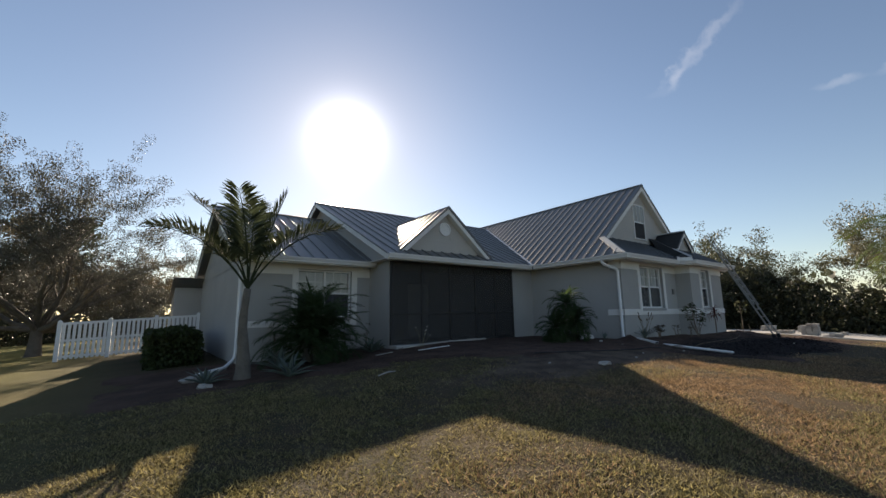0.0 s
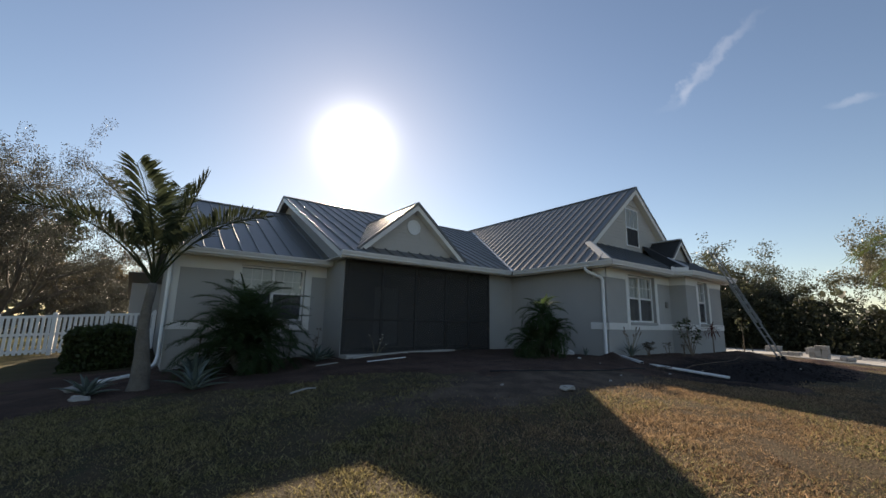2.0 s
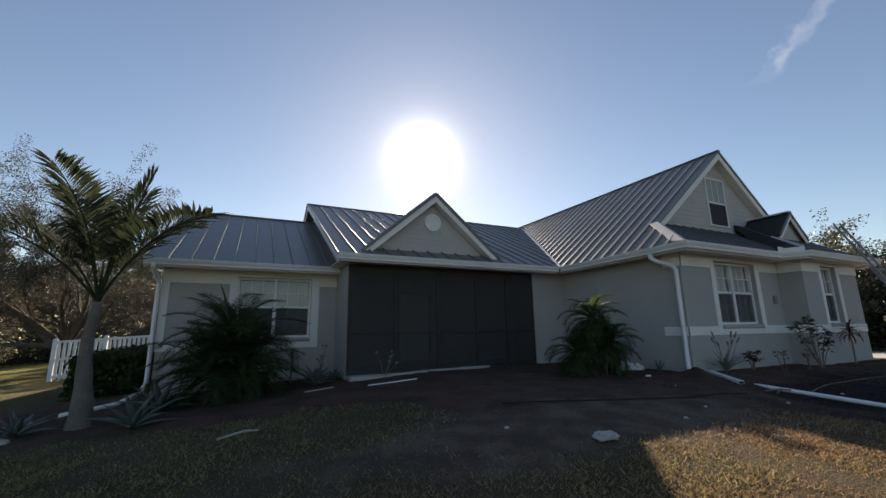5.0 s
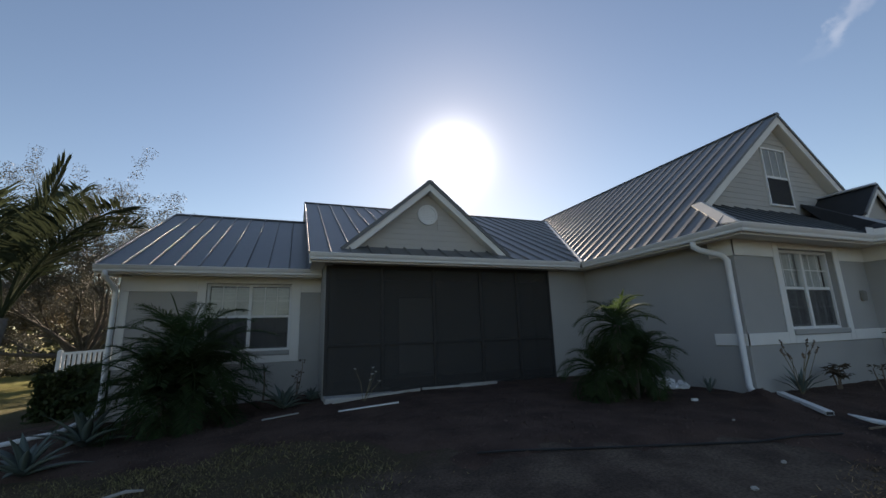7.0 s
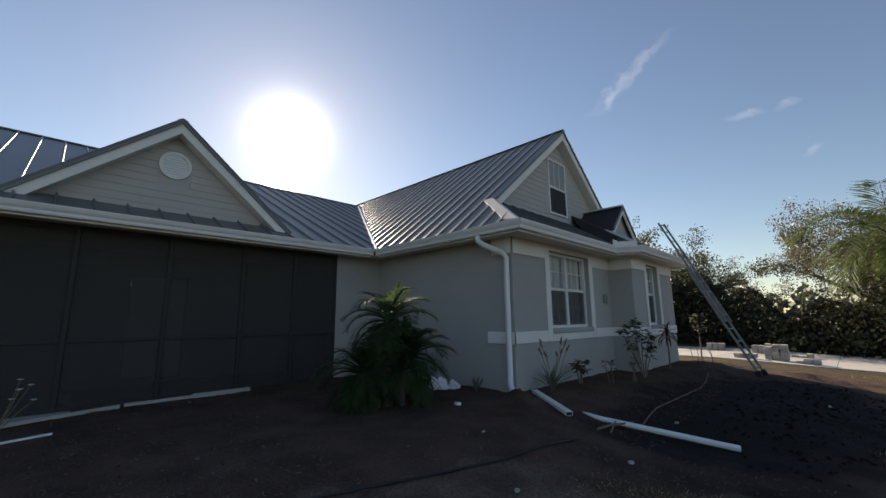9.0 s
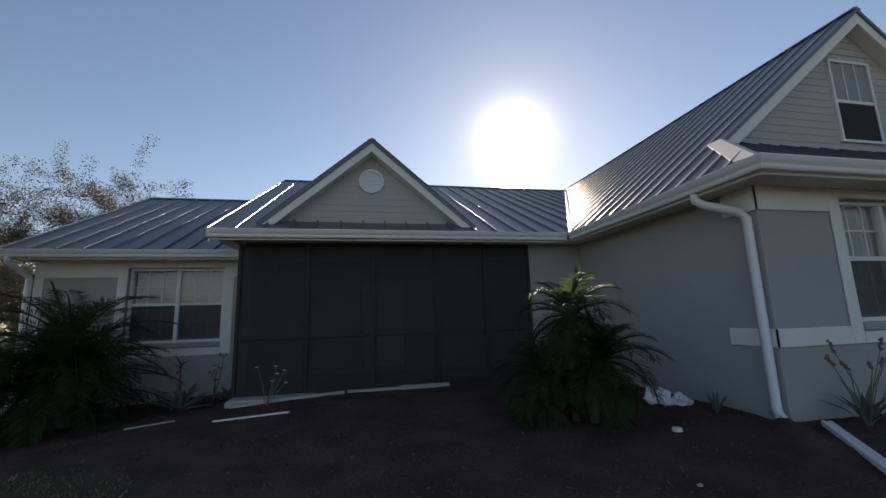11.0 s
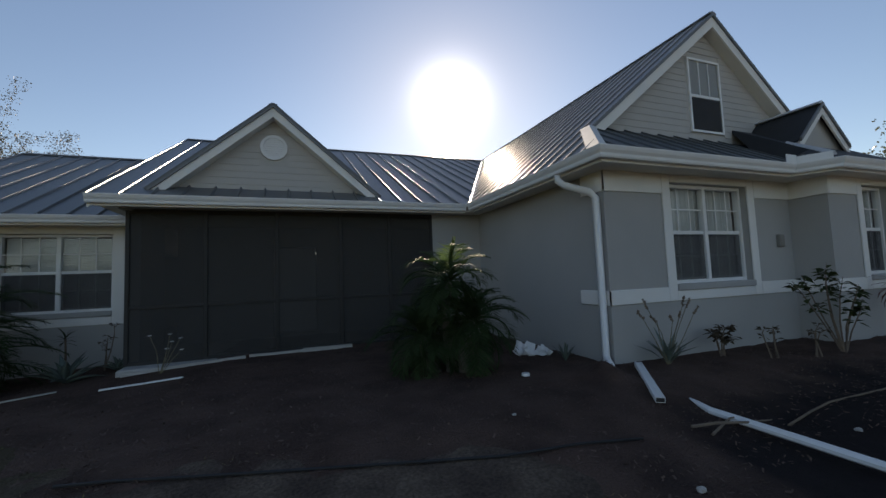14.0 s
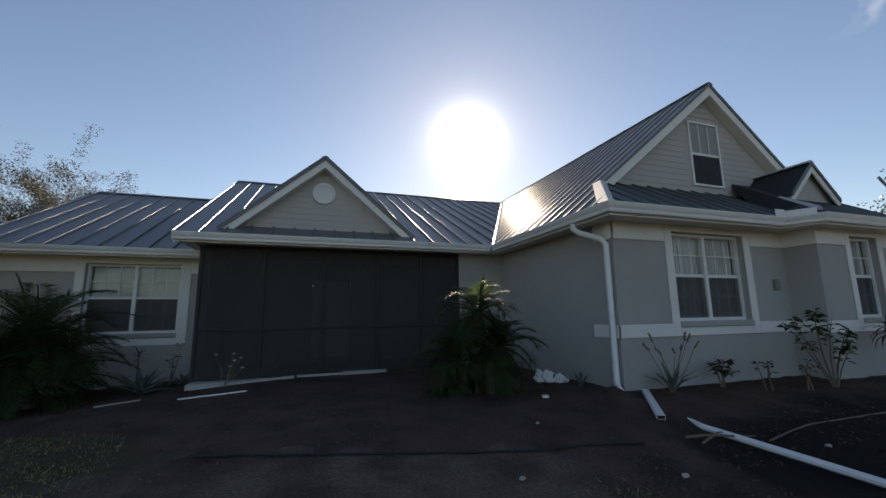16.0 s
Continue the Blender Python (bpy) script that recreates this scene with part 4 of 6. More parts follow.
while z < PZ - 0.35:
    h = 0.125
    reach = (PZ - 0.14 - z - h) / PS
    inset = 0.245 if abs(z + h / 2 - 3.84) < 0.30 else 0.0
    for a, b in ((PX - reach, PX - inset), (PX + inset, PX + reach)) if inset else ((PX - reach, PX + reach),):
        if b - a > 0.08:
            part("siding_board", Shape().add([(a, FY - 0.014, z), (b, FY - 0.014, z), (b, FY - 0.005, z + h), (a, FY - 0.005, z + h), (a, FY, z), (b, FY, z), (b, FY, z + h), (a, FY, z + h)],
                 [(0, 1, 2, 3), (4, 5, 1, 0), (3, 2, 6, 7), (0, 3, 7, 4), (1, 5, 6, 2)]), SIDING, entry_gable)
    z += h
vent = Shape()
ring = [(PX + 0.24 * math.cos(a), FY - 0.045, 3.84 + 0.24 * math.sin(a)) for a in (math.tau * k / 28 for k in range(28))]
inner = [(PX + 0.19 * math.cos(a), FY - 0.045, 3.84 + 0.19 * math.sin(a)) for a in (math.tau * k / 28 for k in range(28))]
back = [(x, FY - 0.002, z) for x, y, z in ring]
deep = [(x, FY - 0.002, z) for x, y, z in inner]
vent.add(ring + inner + back + deep, [(k, (k + 1) % 28, 28 + (k + 1) % 28, 28 + k) for k in range(28)] + [(k + 56, (k + 1) % 28 + 56, (k + 1) % 28, k) for k in range(28)] + [(28 + k, 28 + (k + 1) % 28, 84 + (k + 1) % 28, 84 + k) for k in range(28)])
gable_vent = part("gable_vent", vent, GUTTER, house, "round white louvred vent")
for k in range(9):
    zz = 3.84 - 0.17 + k * 0.0425
    r = math.sqrt(max(0.19 ** 2 - (zz - 3.84) ** 2, 0.001))
    part("slat", Shape().add([(PX - r, FY - 0.036, zz - 0.022), (PX + r, FY - 0.036, zz - 0.022), (PX + r, FY - 0.024, zz + 0.019), (PX - r, FY - 0.024, zz + 0.019), (PX - r, FY - 0.028, zz - 0.024), (PX + r, FY - 0.028, zz - 0.024), (PX + r, FY - 0.016, zz + 0.017), (PX - r, FY - 0.016, zz + 0.017)],
         [(0, 1, 2, 3), (7, 6, 5, 4), (0, 4, 5, 1), (2, 6, 7, 3)]), GUTTER, gable_vent)

# screened entry under the main eave
slab = Shape().soft_box(-6.0, 0.4, 3.86, 6.6, -0.4, 0.02, 0.02)
part("entry_slab", slab, CONCRETE, house, "concrete entry slab")
posts = [-5.98, -4.86, -3.72, -2.58, -1.62, -0.72]
for x in posts:
    part("screen_post", Shape().soft_box(x - 0.03, x + 0.03, MY, MY + 0.06, 0.02, SOFFIT_Z), DARKFRAME, house, "dark bronze screen post")
for z0, z1 in ((0.02, 0.08), (0.92, 0.97), (2.50, SOFFIT_Z)):
    for a, b in zip(posts, posts[1:]):
        part("screen_rail", Shape().soft_box(a + 0.03, b - 0.03, MY + 0.005, MY + 0.05, z0, z1), DARKFRAME, house)
for a, b in zip(posts, posts[1:]):
    net = part("screen_panel", Shape().box(a + 0.03, b - 0.03, MY + 0.026, MY + 0.028, 0.08, 2.50), SCREEN, house, "dark insect screen")
door = part("front_door", Shape().soft_box(-3.88, -2.92, 6.66, 6.71, 0.10, 2.10), FRAME, house, "white panelled front door")
for z0, z1 in ((0.3, 0.95), (1.1, 1.9)):
    for x0 in (-3.76, -3.32):
        part("door_panel", Shape().soft_box(x0, x0 + 0.32, 6.645, 6.658, z0, z1, 0.01), FRAME, door)
part("door_handle", Shape().tube([(-3.02, 6.655, 1.05), (-3.02, 6.60, 1.05), (-3.12, 6.60, 1.05)], 0.012, 8), ALU, door, "metal lever handle")


# downspouts
def downspout(points, label):
    spout = part("downspout", Shape().tube(points, 0.056, 8, flat=0.85), GUTTER, house, label, True)
    return spout


downspout([(-0.03, 0.80, 2.60), (-0.03, 0.80, 2.50), (0.02, 0.74, 2.43), (0.27, 0.54, 2.30), (0.325, 0.50, 2.22), (0.325, 0.50, 0.16), (0.29, 0.44, 0.09), (0.20, 0.28, 0.05)], "white downspout at the wing's corner")
downspout([(-9.98, 5.12, 2.48), (-9.98, 5.12, 2.40), (-9.95, 5.30, 2.28), (-9.92, 5.55, 2.16), (-9.92, 5.56, 2.08), (-9.92, 5.56, 0.0), (-9.97, 5.46, -0.18), (-10.25, 5.0, -0.33), (-10.9, 4.4, -0.38)], "white downspout with a ground extension")
meter = part("utility_box", Shape().soft_box(3.86, 3.98, WY - 0.06, WY - 0.002, 1.52, 1.72, 0.01), ROOM, house, "small gray utility box on the wall")
part("box_cover", Shape().soft_box(3.875, 3.965, WY - 0.068, WY - 0.06, 1.54, 1.70, 0.004), ROOM, meter)


# ---- plants: builders ----
def leaf_quads(centres, size, seed, stretch=1.6, upright=0.0):
    """Small pointed leaves (four corners each) turned at random about their centres."""
    g = np.random.default_rng(seed)
    n = len(centres)
    along = g.normal(size=(n, 3))
    along[:, 2] = along[:, 2] * (1 - upright) + upright
    along /= np.linalg.norm(along, axis=1)[:, None]
    side = np.cross(along, g.normal(size=(n, 3)))
    side /= np.linalg.norm(side, axis=1)[:, None]
    s = size * g.uniform(0.6, 1.35, (n, 1))
    a, b = along * s * stretch * 0.5, side * s * 0.5
    return np.stack([centres - a, centres + b - 0.1 * a, centres + a, centres - b - 0.1 * a], 1).reshape(-1, 3)


def grow(shape, start, way, length, radius, depth, tips, g, bend=0.25, split=(2, 4), gravity=0.0, keep=2):
    """One limb and all that grows from it; the places of twigs are put into tips."""
    pts, radii = [Vector(start)], [radius]
    way = Vector(way).normalized()
    n = 5 if depth < 2 else 4
    for k in range(n):
        way = (way + Vector((g.uniform(-1, 1), g.uniform(-1, 1), g.uniform(-0.6, 0.9))) * bend - Vector((0, 0, gravity))).normalized()
        pts.append(pts[-1] + way * length / n)
        radii.append(radius * (1 - 0.55 * (k + 1) / n))
    shape.tube(pts, radii, 7 if depth == 0 else 5 if depth < 2 else 3, caps=False)
    if depth >= keep:
        tips += pts[1:]
    if depth < 4 and radius > 0.008:
        for k in range(g.randint(*split) + (1 if depth == 0 else 0)):
            i = g.randint(2, n) if depth else g.randint(3, n)
            turn = Vector((g.uniform(-1, 1), g.uniform(-1, 1), g.uniform(-0.35, 0.7)))
            grow(shape, pts[i], (way * 0.75 + turn * 1.0), length * g.uniform(0.6, 0.82), radii[i] * g.uniform(0.55, 0.75), depth + 1, tips, g, bend, split, gravity, keep)


def tree(name, label, at, height, leaves, size, leaf_mat, seed, spread=0.34, trunk=0.22, radius=0.26, limbs=6, clump=0.35, bark=None, group="trees round the house", gravity=0.03, lift=(0.25, 0.9), split=(2, 4)):
    """A trunk that forks into limbs, and a crown of single leaves round the twigs."""
    g = random.Random(seed)
    t = thing(name, label, "tree", at, group)
    s, tips = Shape(), []
    top = height * trunk
    lean = Vector((g.uniform(-0.1, 0.1), g.uniform(-0.1, 0.1), 1))
    pts = [Vector((0, 0, -0.3)), Vector((0, 0, 0.15)), lean * top * 0.5, lean * top]
    s.tube(pts, [radius * 1.5, radius * 1.15, radius * 0.9, radius * 0.8], 9, caps=False)
    for k in range(limbs):
        a = math.tau * (k + g.uniform(-0.3, 0.3)) / limbs
        grow(s, pts[-1] - Vector((0, 0, g.uniform(0, 0.25) * top)), (math.cos(a), math.sin(a), g.uniform(*lift)), height * spread * g.uniform(0.85, 1.15), radius * g.uniform(0.4, 0.6), 1, tips, g, gravity=gravity, split=split)
    part("trunk", s, bark or BARK, t, "gray-brown bark", True)
    gn = np.random.default_rng(seed)
    base = np.array([tuple(p) for p in tips])
    scale = height / max(base[:, 2].max(), 0.1)
    at_twigs = base[gn.integers(0, len(base), leaves)] + np.clip(gn.normal(size=(leaves, 3)), -1.4, 1.4) * clump * np.array([1, 1, 0.8])
    crown = part("crown", quick_mesh("crown", leaf_quads(at_twigs, size, seed), 4, leaf_mat), None, t)
    for ob in t.children:
        ob.scale = (min(scale, 1.15), min(scale, 1.15), scale)
    return t


def frond(parent, base, heading, lift, length, droop, leaflets, leaflet, mat, g, vee=0.5, width=0.03, closed=0.0, rib=0.016, bare=0.16):
    """A feather leaf: an arching midrib with two rows of leaflets."""
    n = 14
    pts, p, pitch = [Vector(base)], Vector(base), lift
    for k in range(n):
        step = length / n
        p = p + Vector((math.cos(heading) * math.cos(pitch), math.sin(heading) * math.cos(pitch), math.sin(pitch))) * step
        pitch -= droop / n * (0.5 + 1.2 * k / n)
        pts.append(p.copy())
    quads = []
    for j in range(leaflets):
        u = bare + (1 - bare) * (j + 0.5) / leaflets
        i = min(int(u * n), n - 1)
        at = pts[i].lerp(pts[i + 1], u * n - i)
        ahead = (pts[i + 1] - pts[i]).normalized()
        side = ahead.cross(Vector((0, 0, 1)))
        side = side.normalized() if side.length > 0.05 else Vector((math.sin(heading), -math.cos(heading), 0))
        up = side.cross(ahead)
        size = leaflet * (0.45 + 0.75 * math.sin(math.pi * min(u * 0.88 + 0.08, 1.0)))
        for sgn in (-1, 1):
            sweep = 0.45 + 0.5 * u + closed
            way = (side * sgn * (1 - 0.7 * closed) + ahead * sweep + up * (vee * g.uniform(0.5, 1.2) - 0.35 * u)).normalized()
            fall = Vector((0, 0, -1)) * size * (0.18 * (1 - closed)) * g.uniform(0.4, 1.5)
            w = (ahead * 0.8 - side * sgn * 0.4).normalized() * width * g.uniform(0.8, 1.2)
            mid = at + way * size * 0.5
            tip = at + way * size * g.uniform(0.85, 1.1) + fall
            quads += [at, mid + w * 0.5, tip, mid - w * 0.5]
    f = part("frond", quick_mesh("frond", [tuple(q) for q in quads], 4, mat), None, parent)
    part("midrib", Shape().tube(pts, [rib * (1 - 0.8 * k / n) + 0.002 for k in range(n + 1)], 5), mat, f)
    return f


def palm(name, label, at, trunk_h, r0, r1, fronds, length, leaflet, mat, seed, lift=(-0.1, 1.35), droop=(0.9, 1.6), leaflets=48, width=0.035, spears=1, heads=1, group="", vee=0.5, leaves=()):
    g = random.Random(seed)
    t = thing(name, label, "palm", at, group)
    for h in range(heads):
        ox, oy = (0, 0) if h == 0 else (g.uniform(-0.4, 0.4), g.uniform(-0.3, 0.3))
        hh = trunk_h * (1 if h == 0 else g.uniform(0.35, 0.75))
        n = 10
        pts = [Vector((ox * 0.3 + ox * 0.7 * k / n + 0.03 * math.sin(k * 0.7), oy * 0.3 + oy * 0.7 * k / n, -0.25 + (hh + 0.25) * k / n)) for k in range(n + 1)]
        radii = [(r1 + (r0 - r1) * (1 - k / n) ** 2) * (1.0 + (0.05 if k % 2 else -0.03)) for k in range(n + 1)]
        part("trunk", Shape().tube(pts, radii, 10), PALMBARK, t, "ringed gray trunk", True)
        crown = pts[-1]
        for turn, el, size, fall, shut in leaves:
            frond(t, crown, radians(turn), el, length * size, fall, leaflets, leaflet * (1 - 0.35 * shut), mat, g, vee, width, closed=shut, rib=0.022, bare=0.27)
        for k in range(fronds):
            a = math.tau * (k * 0.382 + g.uniform(-0.05, 0.05))
            el = lift[0] + (lift[1] - lift[0]) * (k / max(fronds - 1, 1)) + g.uniform(-0.12, 0.12)
            frond(t, crown, a, el, length * g.uniform(0.85, 1.1), g.uniform(*droop), leaflets, leaflet, mat, g, vee, width)
        for k in range(spears):
            frond(t, crown, g.uniform(0, math.tau), 1.35, length * 0.75, 0.15, leaflets, leaflet * 0.7, mat, g, 0.1, width, closed=0.9)
    return t


def agave(at, size, seed):
    g = random.Random(seed)
    t = thing("agave", "blue-gray spiky agave in the mulch bed", "agave", at, "agaves in the bed")
    for k in range(17):
        a, el = math.tau * k * 0.382, 0.35 + 1.0 * k / 17
        l = size * g.uniform(0.8, 1.1) * (1.0 - 0.15 * k / 17)
        s, n = Shape(), 6
        verts = []
        for i in range(n + 1):
            u = i / n
            r, z = l * u * math.cos(el - 0.25 * u), l * u * math.sin(el - 0.25 * u)
            w = size * 0.085 * (0.55 + 1.3 * u * (1 - u) * 1.6) * (1 - u ** 3) + 0.001
            c, d = Vector((math.cos(a), math.sin(a), 0)), Vector((-math.sin(a), math.cos(a), 0))
            up = c * -math.sin(el) + Vector((0, 0, 1)) * math.cos(el)
            p = c * r + Vector((0, 0, z))
            verts += [p + d * w + up * w * 0.5, p - up * 0.02 * (1 - u), p - d * w + up * w * 0.5, p + up * 0.004]
        faces = []
        for i in range(n):
            for j in range(4):
                x, y = 4 * i + j, 4 * i + (j + 1) % 4
                faces.append((x, x + 4, y + 4, y))
        part("leaf", s.add(verts, faces), AGAVE, t, smooth=True)
    return t


def lying(name, label, category, points, r, mat, sides=4, flat=1.0, smooth=False, group=""):
    base = Vector(points[0])
    return solid(name, Shape().tube([Vector(p) - base for p in points], r, sides, flat=flat), mat, label, category, base, group, smooth=smooth)


def on_ground(x, y, dz=0.0):
    return (x, y, lawn_z(x, y) + dz)


def on_bed(x, y, dz=0.0):
    return (x, y, max(bed_z(x, y), lawn_z(x, y)) + dz)


# ---- trees ----
oak = tree("oak_tree", "wide old oak with thin winter leaves beside the fence", on_ground(-15.8, 20.0), 10.3, 230000, 0.060, OAKLEAF, 12, spread=0.56, trunk=0.2, radius=0.42, limbs=12, clump=0.27, lift=(0.1, 1.3), split=(3, 4))
LEFT = ((-25, 31, 5, 0.9), (-21, 39, 2, 1.1), (-12.5, 33, 4, 0.72), (-15.5, 46, 3, 0.9), (-55, 58, 2.4, 1.2), (-8, 52, 5.1, 1.0), (-30, 56, 4.4, 1.3), (-19, 60, 1.4, 1.3))
brown = tree("oak_tree", "brownish oak in the tree line behind the fence", on_ground(LEFT[0][0], LEFT[0][1]), 9.3, 24000, 0.09, BROWNLEAF, 23, spread=0.36, limbs=6, clump=0.25, split=(2, 4))
for x, y, turn, size in LEFT[1:]:
    copy_thing(brown, Matrix.Translation(on_ground(x, y)) @ Matrix.Rotation(turn, 4, "Z") @ Matrix.Scale(size, 4))
dark = tree("oak_tree", "dense dark green oak beyond the driveway", on_ground(25.5, 8.0), 7.9, 42000, 0.074, DARKLEAF, 37, spread=0.36, trunk=0.16, limbs=8, clump=0.22, split=(3, 4))
for x, y, turn, size in ((28.0, 6.6, 2, 0.95), (28.4, 3.9, 3.3, 0.74), (24.0, 12.5, 4, 0.95), (29, 17, 3, 1.1), (34, 9.5, 5, 0.9), (36, -12, 1.2, 1.2)):
    copy_thing(dark, Matrix.Translation(on_ground(x, y)) @ Matrix.Rotation(turn, 4, "Z") @ Matrix.Scale(size, 4))
pale = tree("elm_tree", "pale leafing tree catching the sun past the driveway", on_ground(30.0, -5.6), 8.8, 46000, 0.068, SPRINGLEAF, 41, spread=0.34, trunk=0.24, limbs=7, clump=0.22, split=(3, 4))
for x, y, turn, size in ((32.0, -9.5, 2, 1.1), (33, -14, 0.5, 1.15), (34, -18, 4, 1.2)):
    copy_thing(pale, Matrix.Translation(on_ground(x, y)) @ Matrix.Rotation(turn, 4, "Z") @ Matrix.Scale(size, 4))


def pine(at, height, seed):
    g = random.Random(seed)
    t = thing("pine_tree", "tall thin pine with a high open crown", "tree", at, "far pines")
    s, tips = Shape(), []
    pts = [Vector((0.15 * math.sin(k), 0.1 * math.cos(k * 1.3), height * k / 8 - 0.3)) for k in range(9)]
    s.tube(pts, [0.2 - 0.018 * k for k in range(9)], 7, caps=False)
    for k in range(26):
        z = height * g.uniform(0.5, 0.97)
        a = g.uniform(0, math.tau)
        l = height * 0.2 * (1.25 - z / height) * g.uniform(0.7, 1.3) + 0.3
        end = Vector((l * math.cos(a), l * math.sin(a), z + l * g.uniform(0.0, 0.5)))
        s.tube([(0, 0, z), Vector((0, 0, z)).lerp(end, 0.5) + Vector((0, 0, -0.05)), end], [0.05, 0.035, 0.012], 4, caps=False)
        tips += [tuple(Vector((0, 0, z)).lerp(end, u)) for u in (0.55, 0.75, 0.9, 1.0, 1.05)]
    part("trunk", s, BARK, t, "straight reddish-gray trunk", True)
    gn = np.random.default_rng(seed)
    base = np.array(tips)
    pts = base[gn.integers(0, len(base), 3600)] + gn.normal(size=(3600, 3)) * np.array([0.3, 0.3, 0.2])
    part("crown", quick_mesh("crown", leaf_quads(pts, 0.13, seed, 2.6), 4, PINELEAF), None, t)
    return t


first = pine(on_ground(-20.5, 44), 11.0, 5)
for x, y, turn, size in ((-19, 47, 1, 0.9), (-17.4, 45, 2, 1.05), (-33, 36, 3, 0.95), (-36, 41, 4, 1.0), (-46, 44, 5, 1.05), (-43, 48, 1.5, 0.85), (-29.5, 44, 2.5, 1.0), (-52, 40, 0.4, 0.9)):
    copy_thing(first, Matrix.Translation(on_ground(x, y)) @ Matrix.Rotation(turn, 4, "Z") @ Matrix.Scale(size, 4))

# dense undergrowth below the trees past the driveway
gn = np.random.default_rng(77)
n = 140000
yy = gn.uniform(-26, 30, n)
xx = 23.5 + gn.normal(size=n) * 1.6 + 1.5 * np.sin(yy * 0.35) + np.maximum(-yy - 4, 0) * 0.35
hh = 2.6 + 0.7 * np.sin(yy * 0.9) + 0.5 * np.sin(yy * 2.3 + 1)
zz = -0.45 + np.minimum(np.abs(gn.normal(size=n)), 1.7) * hh * 0.55
under = new("undergrowth", quick_mesh("undergrowth", leaf_quads(np.stack([xx, yy, zz], 1), 0.115, 78), 4, THICKET))
tagged(under, "dark tangled undergrowth below the tree line", "bushes", kind="stuff")
n = 60000
yy = gn.uniform(22, 60, n)
xx = -30 + gn.uniform(-26, 26, n)
yy = 38 + 0.10 * (xx + 30) + gn.normal(size=n) * 1.8
hh = 1.6 + 0.8 * np.sin(xx * 0.8) + 0.5 * np.sin(xx * 2.1)
zz = -2.3 * (1 - np.exp(-0.038 * np.maximum(-xx - 4.5, 0))) + np.minimum(np.abs(gn.normal(size=n)), 1.7) * hh * 0.6
under = new("undergrowth", quick_mesh("undergrowth", leaf_quads(np.stack([xx, yy, zz], 1), 0.13, 79), 4, THICKET))
tagged(under, "brown and green undergrowth behind the fence", "bushes", kind="stuff")

# far woods all round
n = 42000
az = gn.uniform(0, math.tau, n)
rr = 120 + gn.normal(size=n) * 6
hh = 6.5 + 2.0 * np.sin(az * 23) + 1.5 * np.sin(az * 57 + 1) + 1.2 * np.sin(az * 131)
zz = -3 + gn.uniform(0, 1, n) ** 0.8 * (hh + 1.5 * gn.normal(size=n) * 0.4 + 3)
woods = new("far_woods", quick_mesh("far_woods", leaf_quads(np.stack([rr * np.sin(az), rr * np.cos(az), zz], 1), 0.95, 80), 4, DARKLEAF))
tagged(woods, "distant dark green line of woods", "woods", kind="stuff")

# ---- palms and bed plants ----
palm("palm_tree", "feather palm with a thick gray trunk at the lawn's edge", on_ground(-10.25, 2.93), 1.90, 0.20, 0.072, 0, 2.5, 0.60, PALMLEAF, 3, leaflets=54, width=0.042, spears=0, vee=0.9,
     leaves=((142, 1.27, 1.0, 0.75, 0.0), (152, 1.0, 0.95, 0.95, 0.0), (75, 1.36, 0.95, 0.55, 0.0), (-115, 1.33, 0.9, 0.75, 0.0), (-37, 1.27, 0.87, 0.1, 0.85), (-36, 0.98, 0.95, 1.0, 0.0), (-170, 0.95, 0.9, 1.05, 0.0), (105, 0.9, 0.9, 1.1, 0.0), (15, 1.2, 0.8, 0.95, 0.0)))
palm("palm_tree", "tall palm with sunlit drooping fronds past the driveway", on_ground(20.6, -5.2), 5.2, 0.22, 0.14, 19, 3.9, 1.0, SUNLITPALM, 8, lift=(-0.4, 1.2), droop=(1.2, 2.0), leaflets=56, width=0.05, spears=0)
palm("date_palm", "bushy dwarf date palm in front of the window", on_bed(-8.32, 4.15), 1.1, 0.09, 0.07, 36, 1.42, 0.30, BUSHPALM, 14, lift=(-0.35, 1.35), droop=(0.9, 1.7), leaflets=46, width=0.018, heads=3, spears=1, group="dwarf palms")
palm("date_palm", "dwarf date palm with sunlit tips beside the entry", on_bed(-1.58, 1.20), 1.15, 0.085, 0.06, 30, 0.74, 0.22, BUSHPALM, 15, lift=(-0.9, 1.3), droop=(1.1, 1.9), leaflets=36, width=0.013, heads=3, spears=1, group="dwarf palms")
for x, y, size, seed in ((-9.35, 3.5, 0.75, 1), (-9.45, 2.30, 0.62, 2), (-6.7, 4.12, 0.6, 3), (-6.2, 4.6, 0.35, 4), (-10.9, 2.9, 0.5, 5)):
    agave(on_bed(x, y), size, seed)
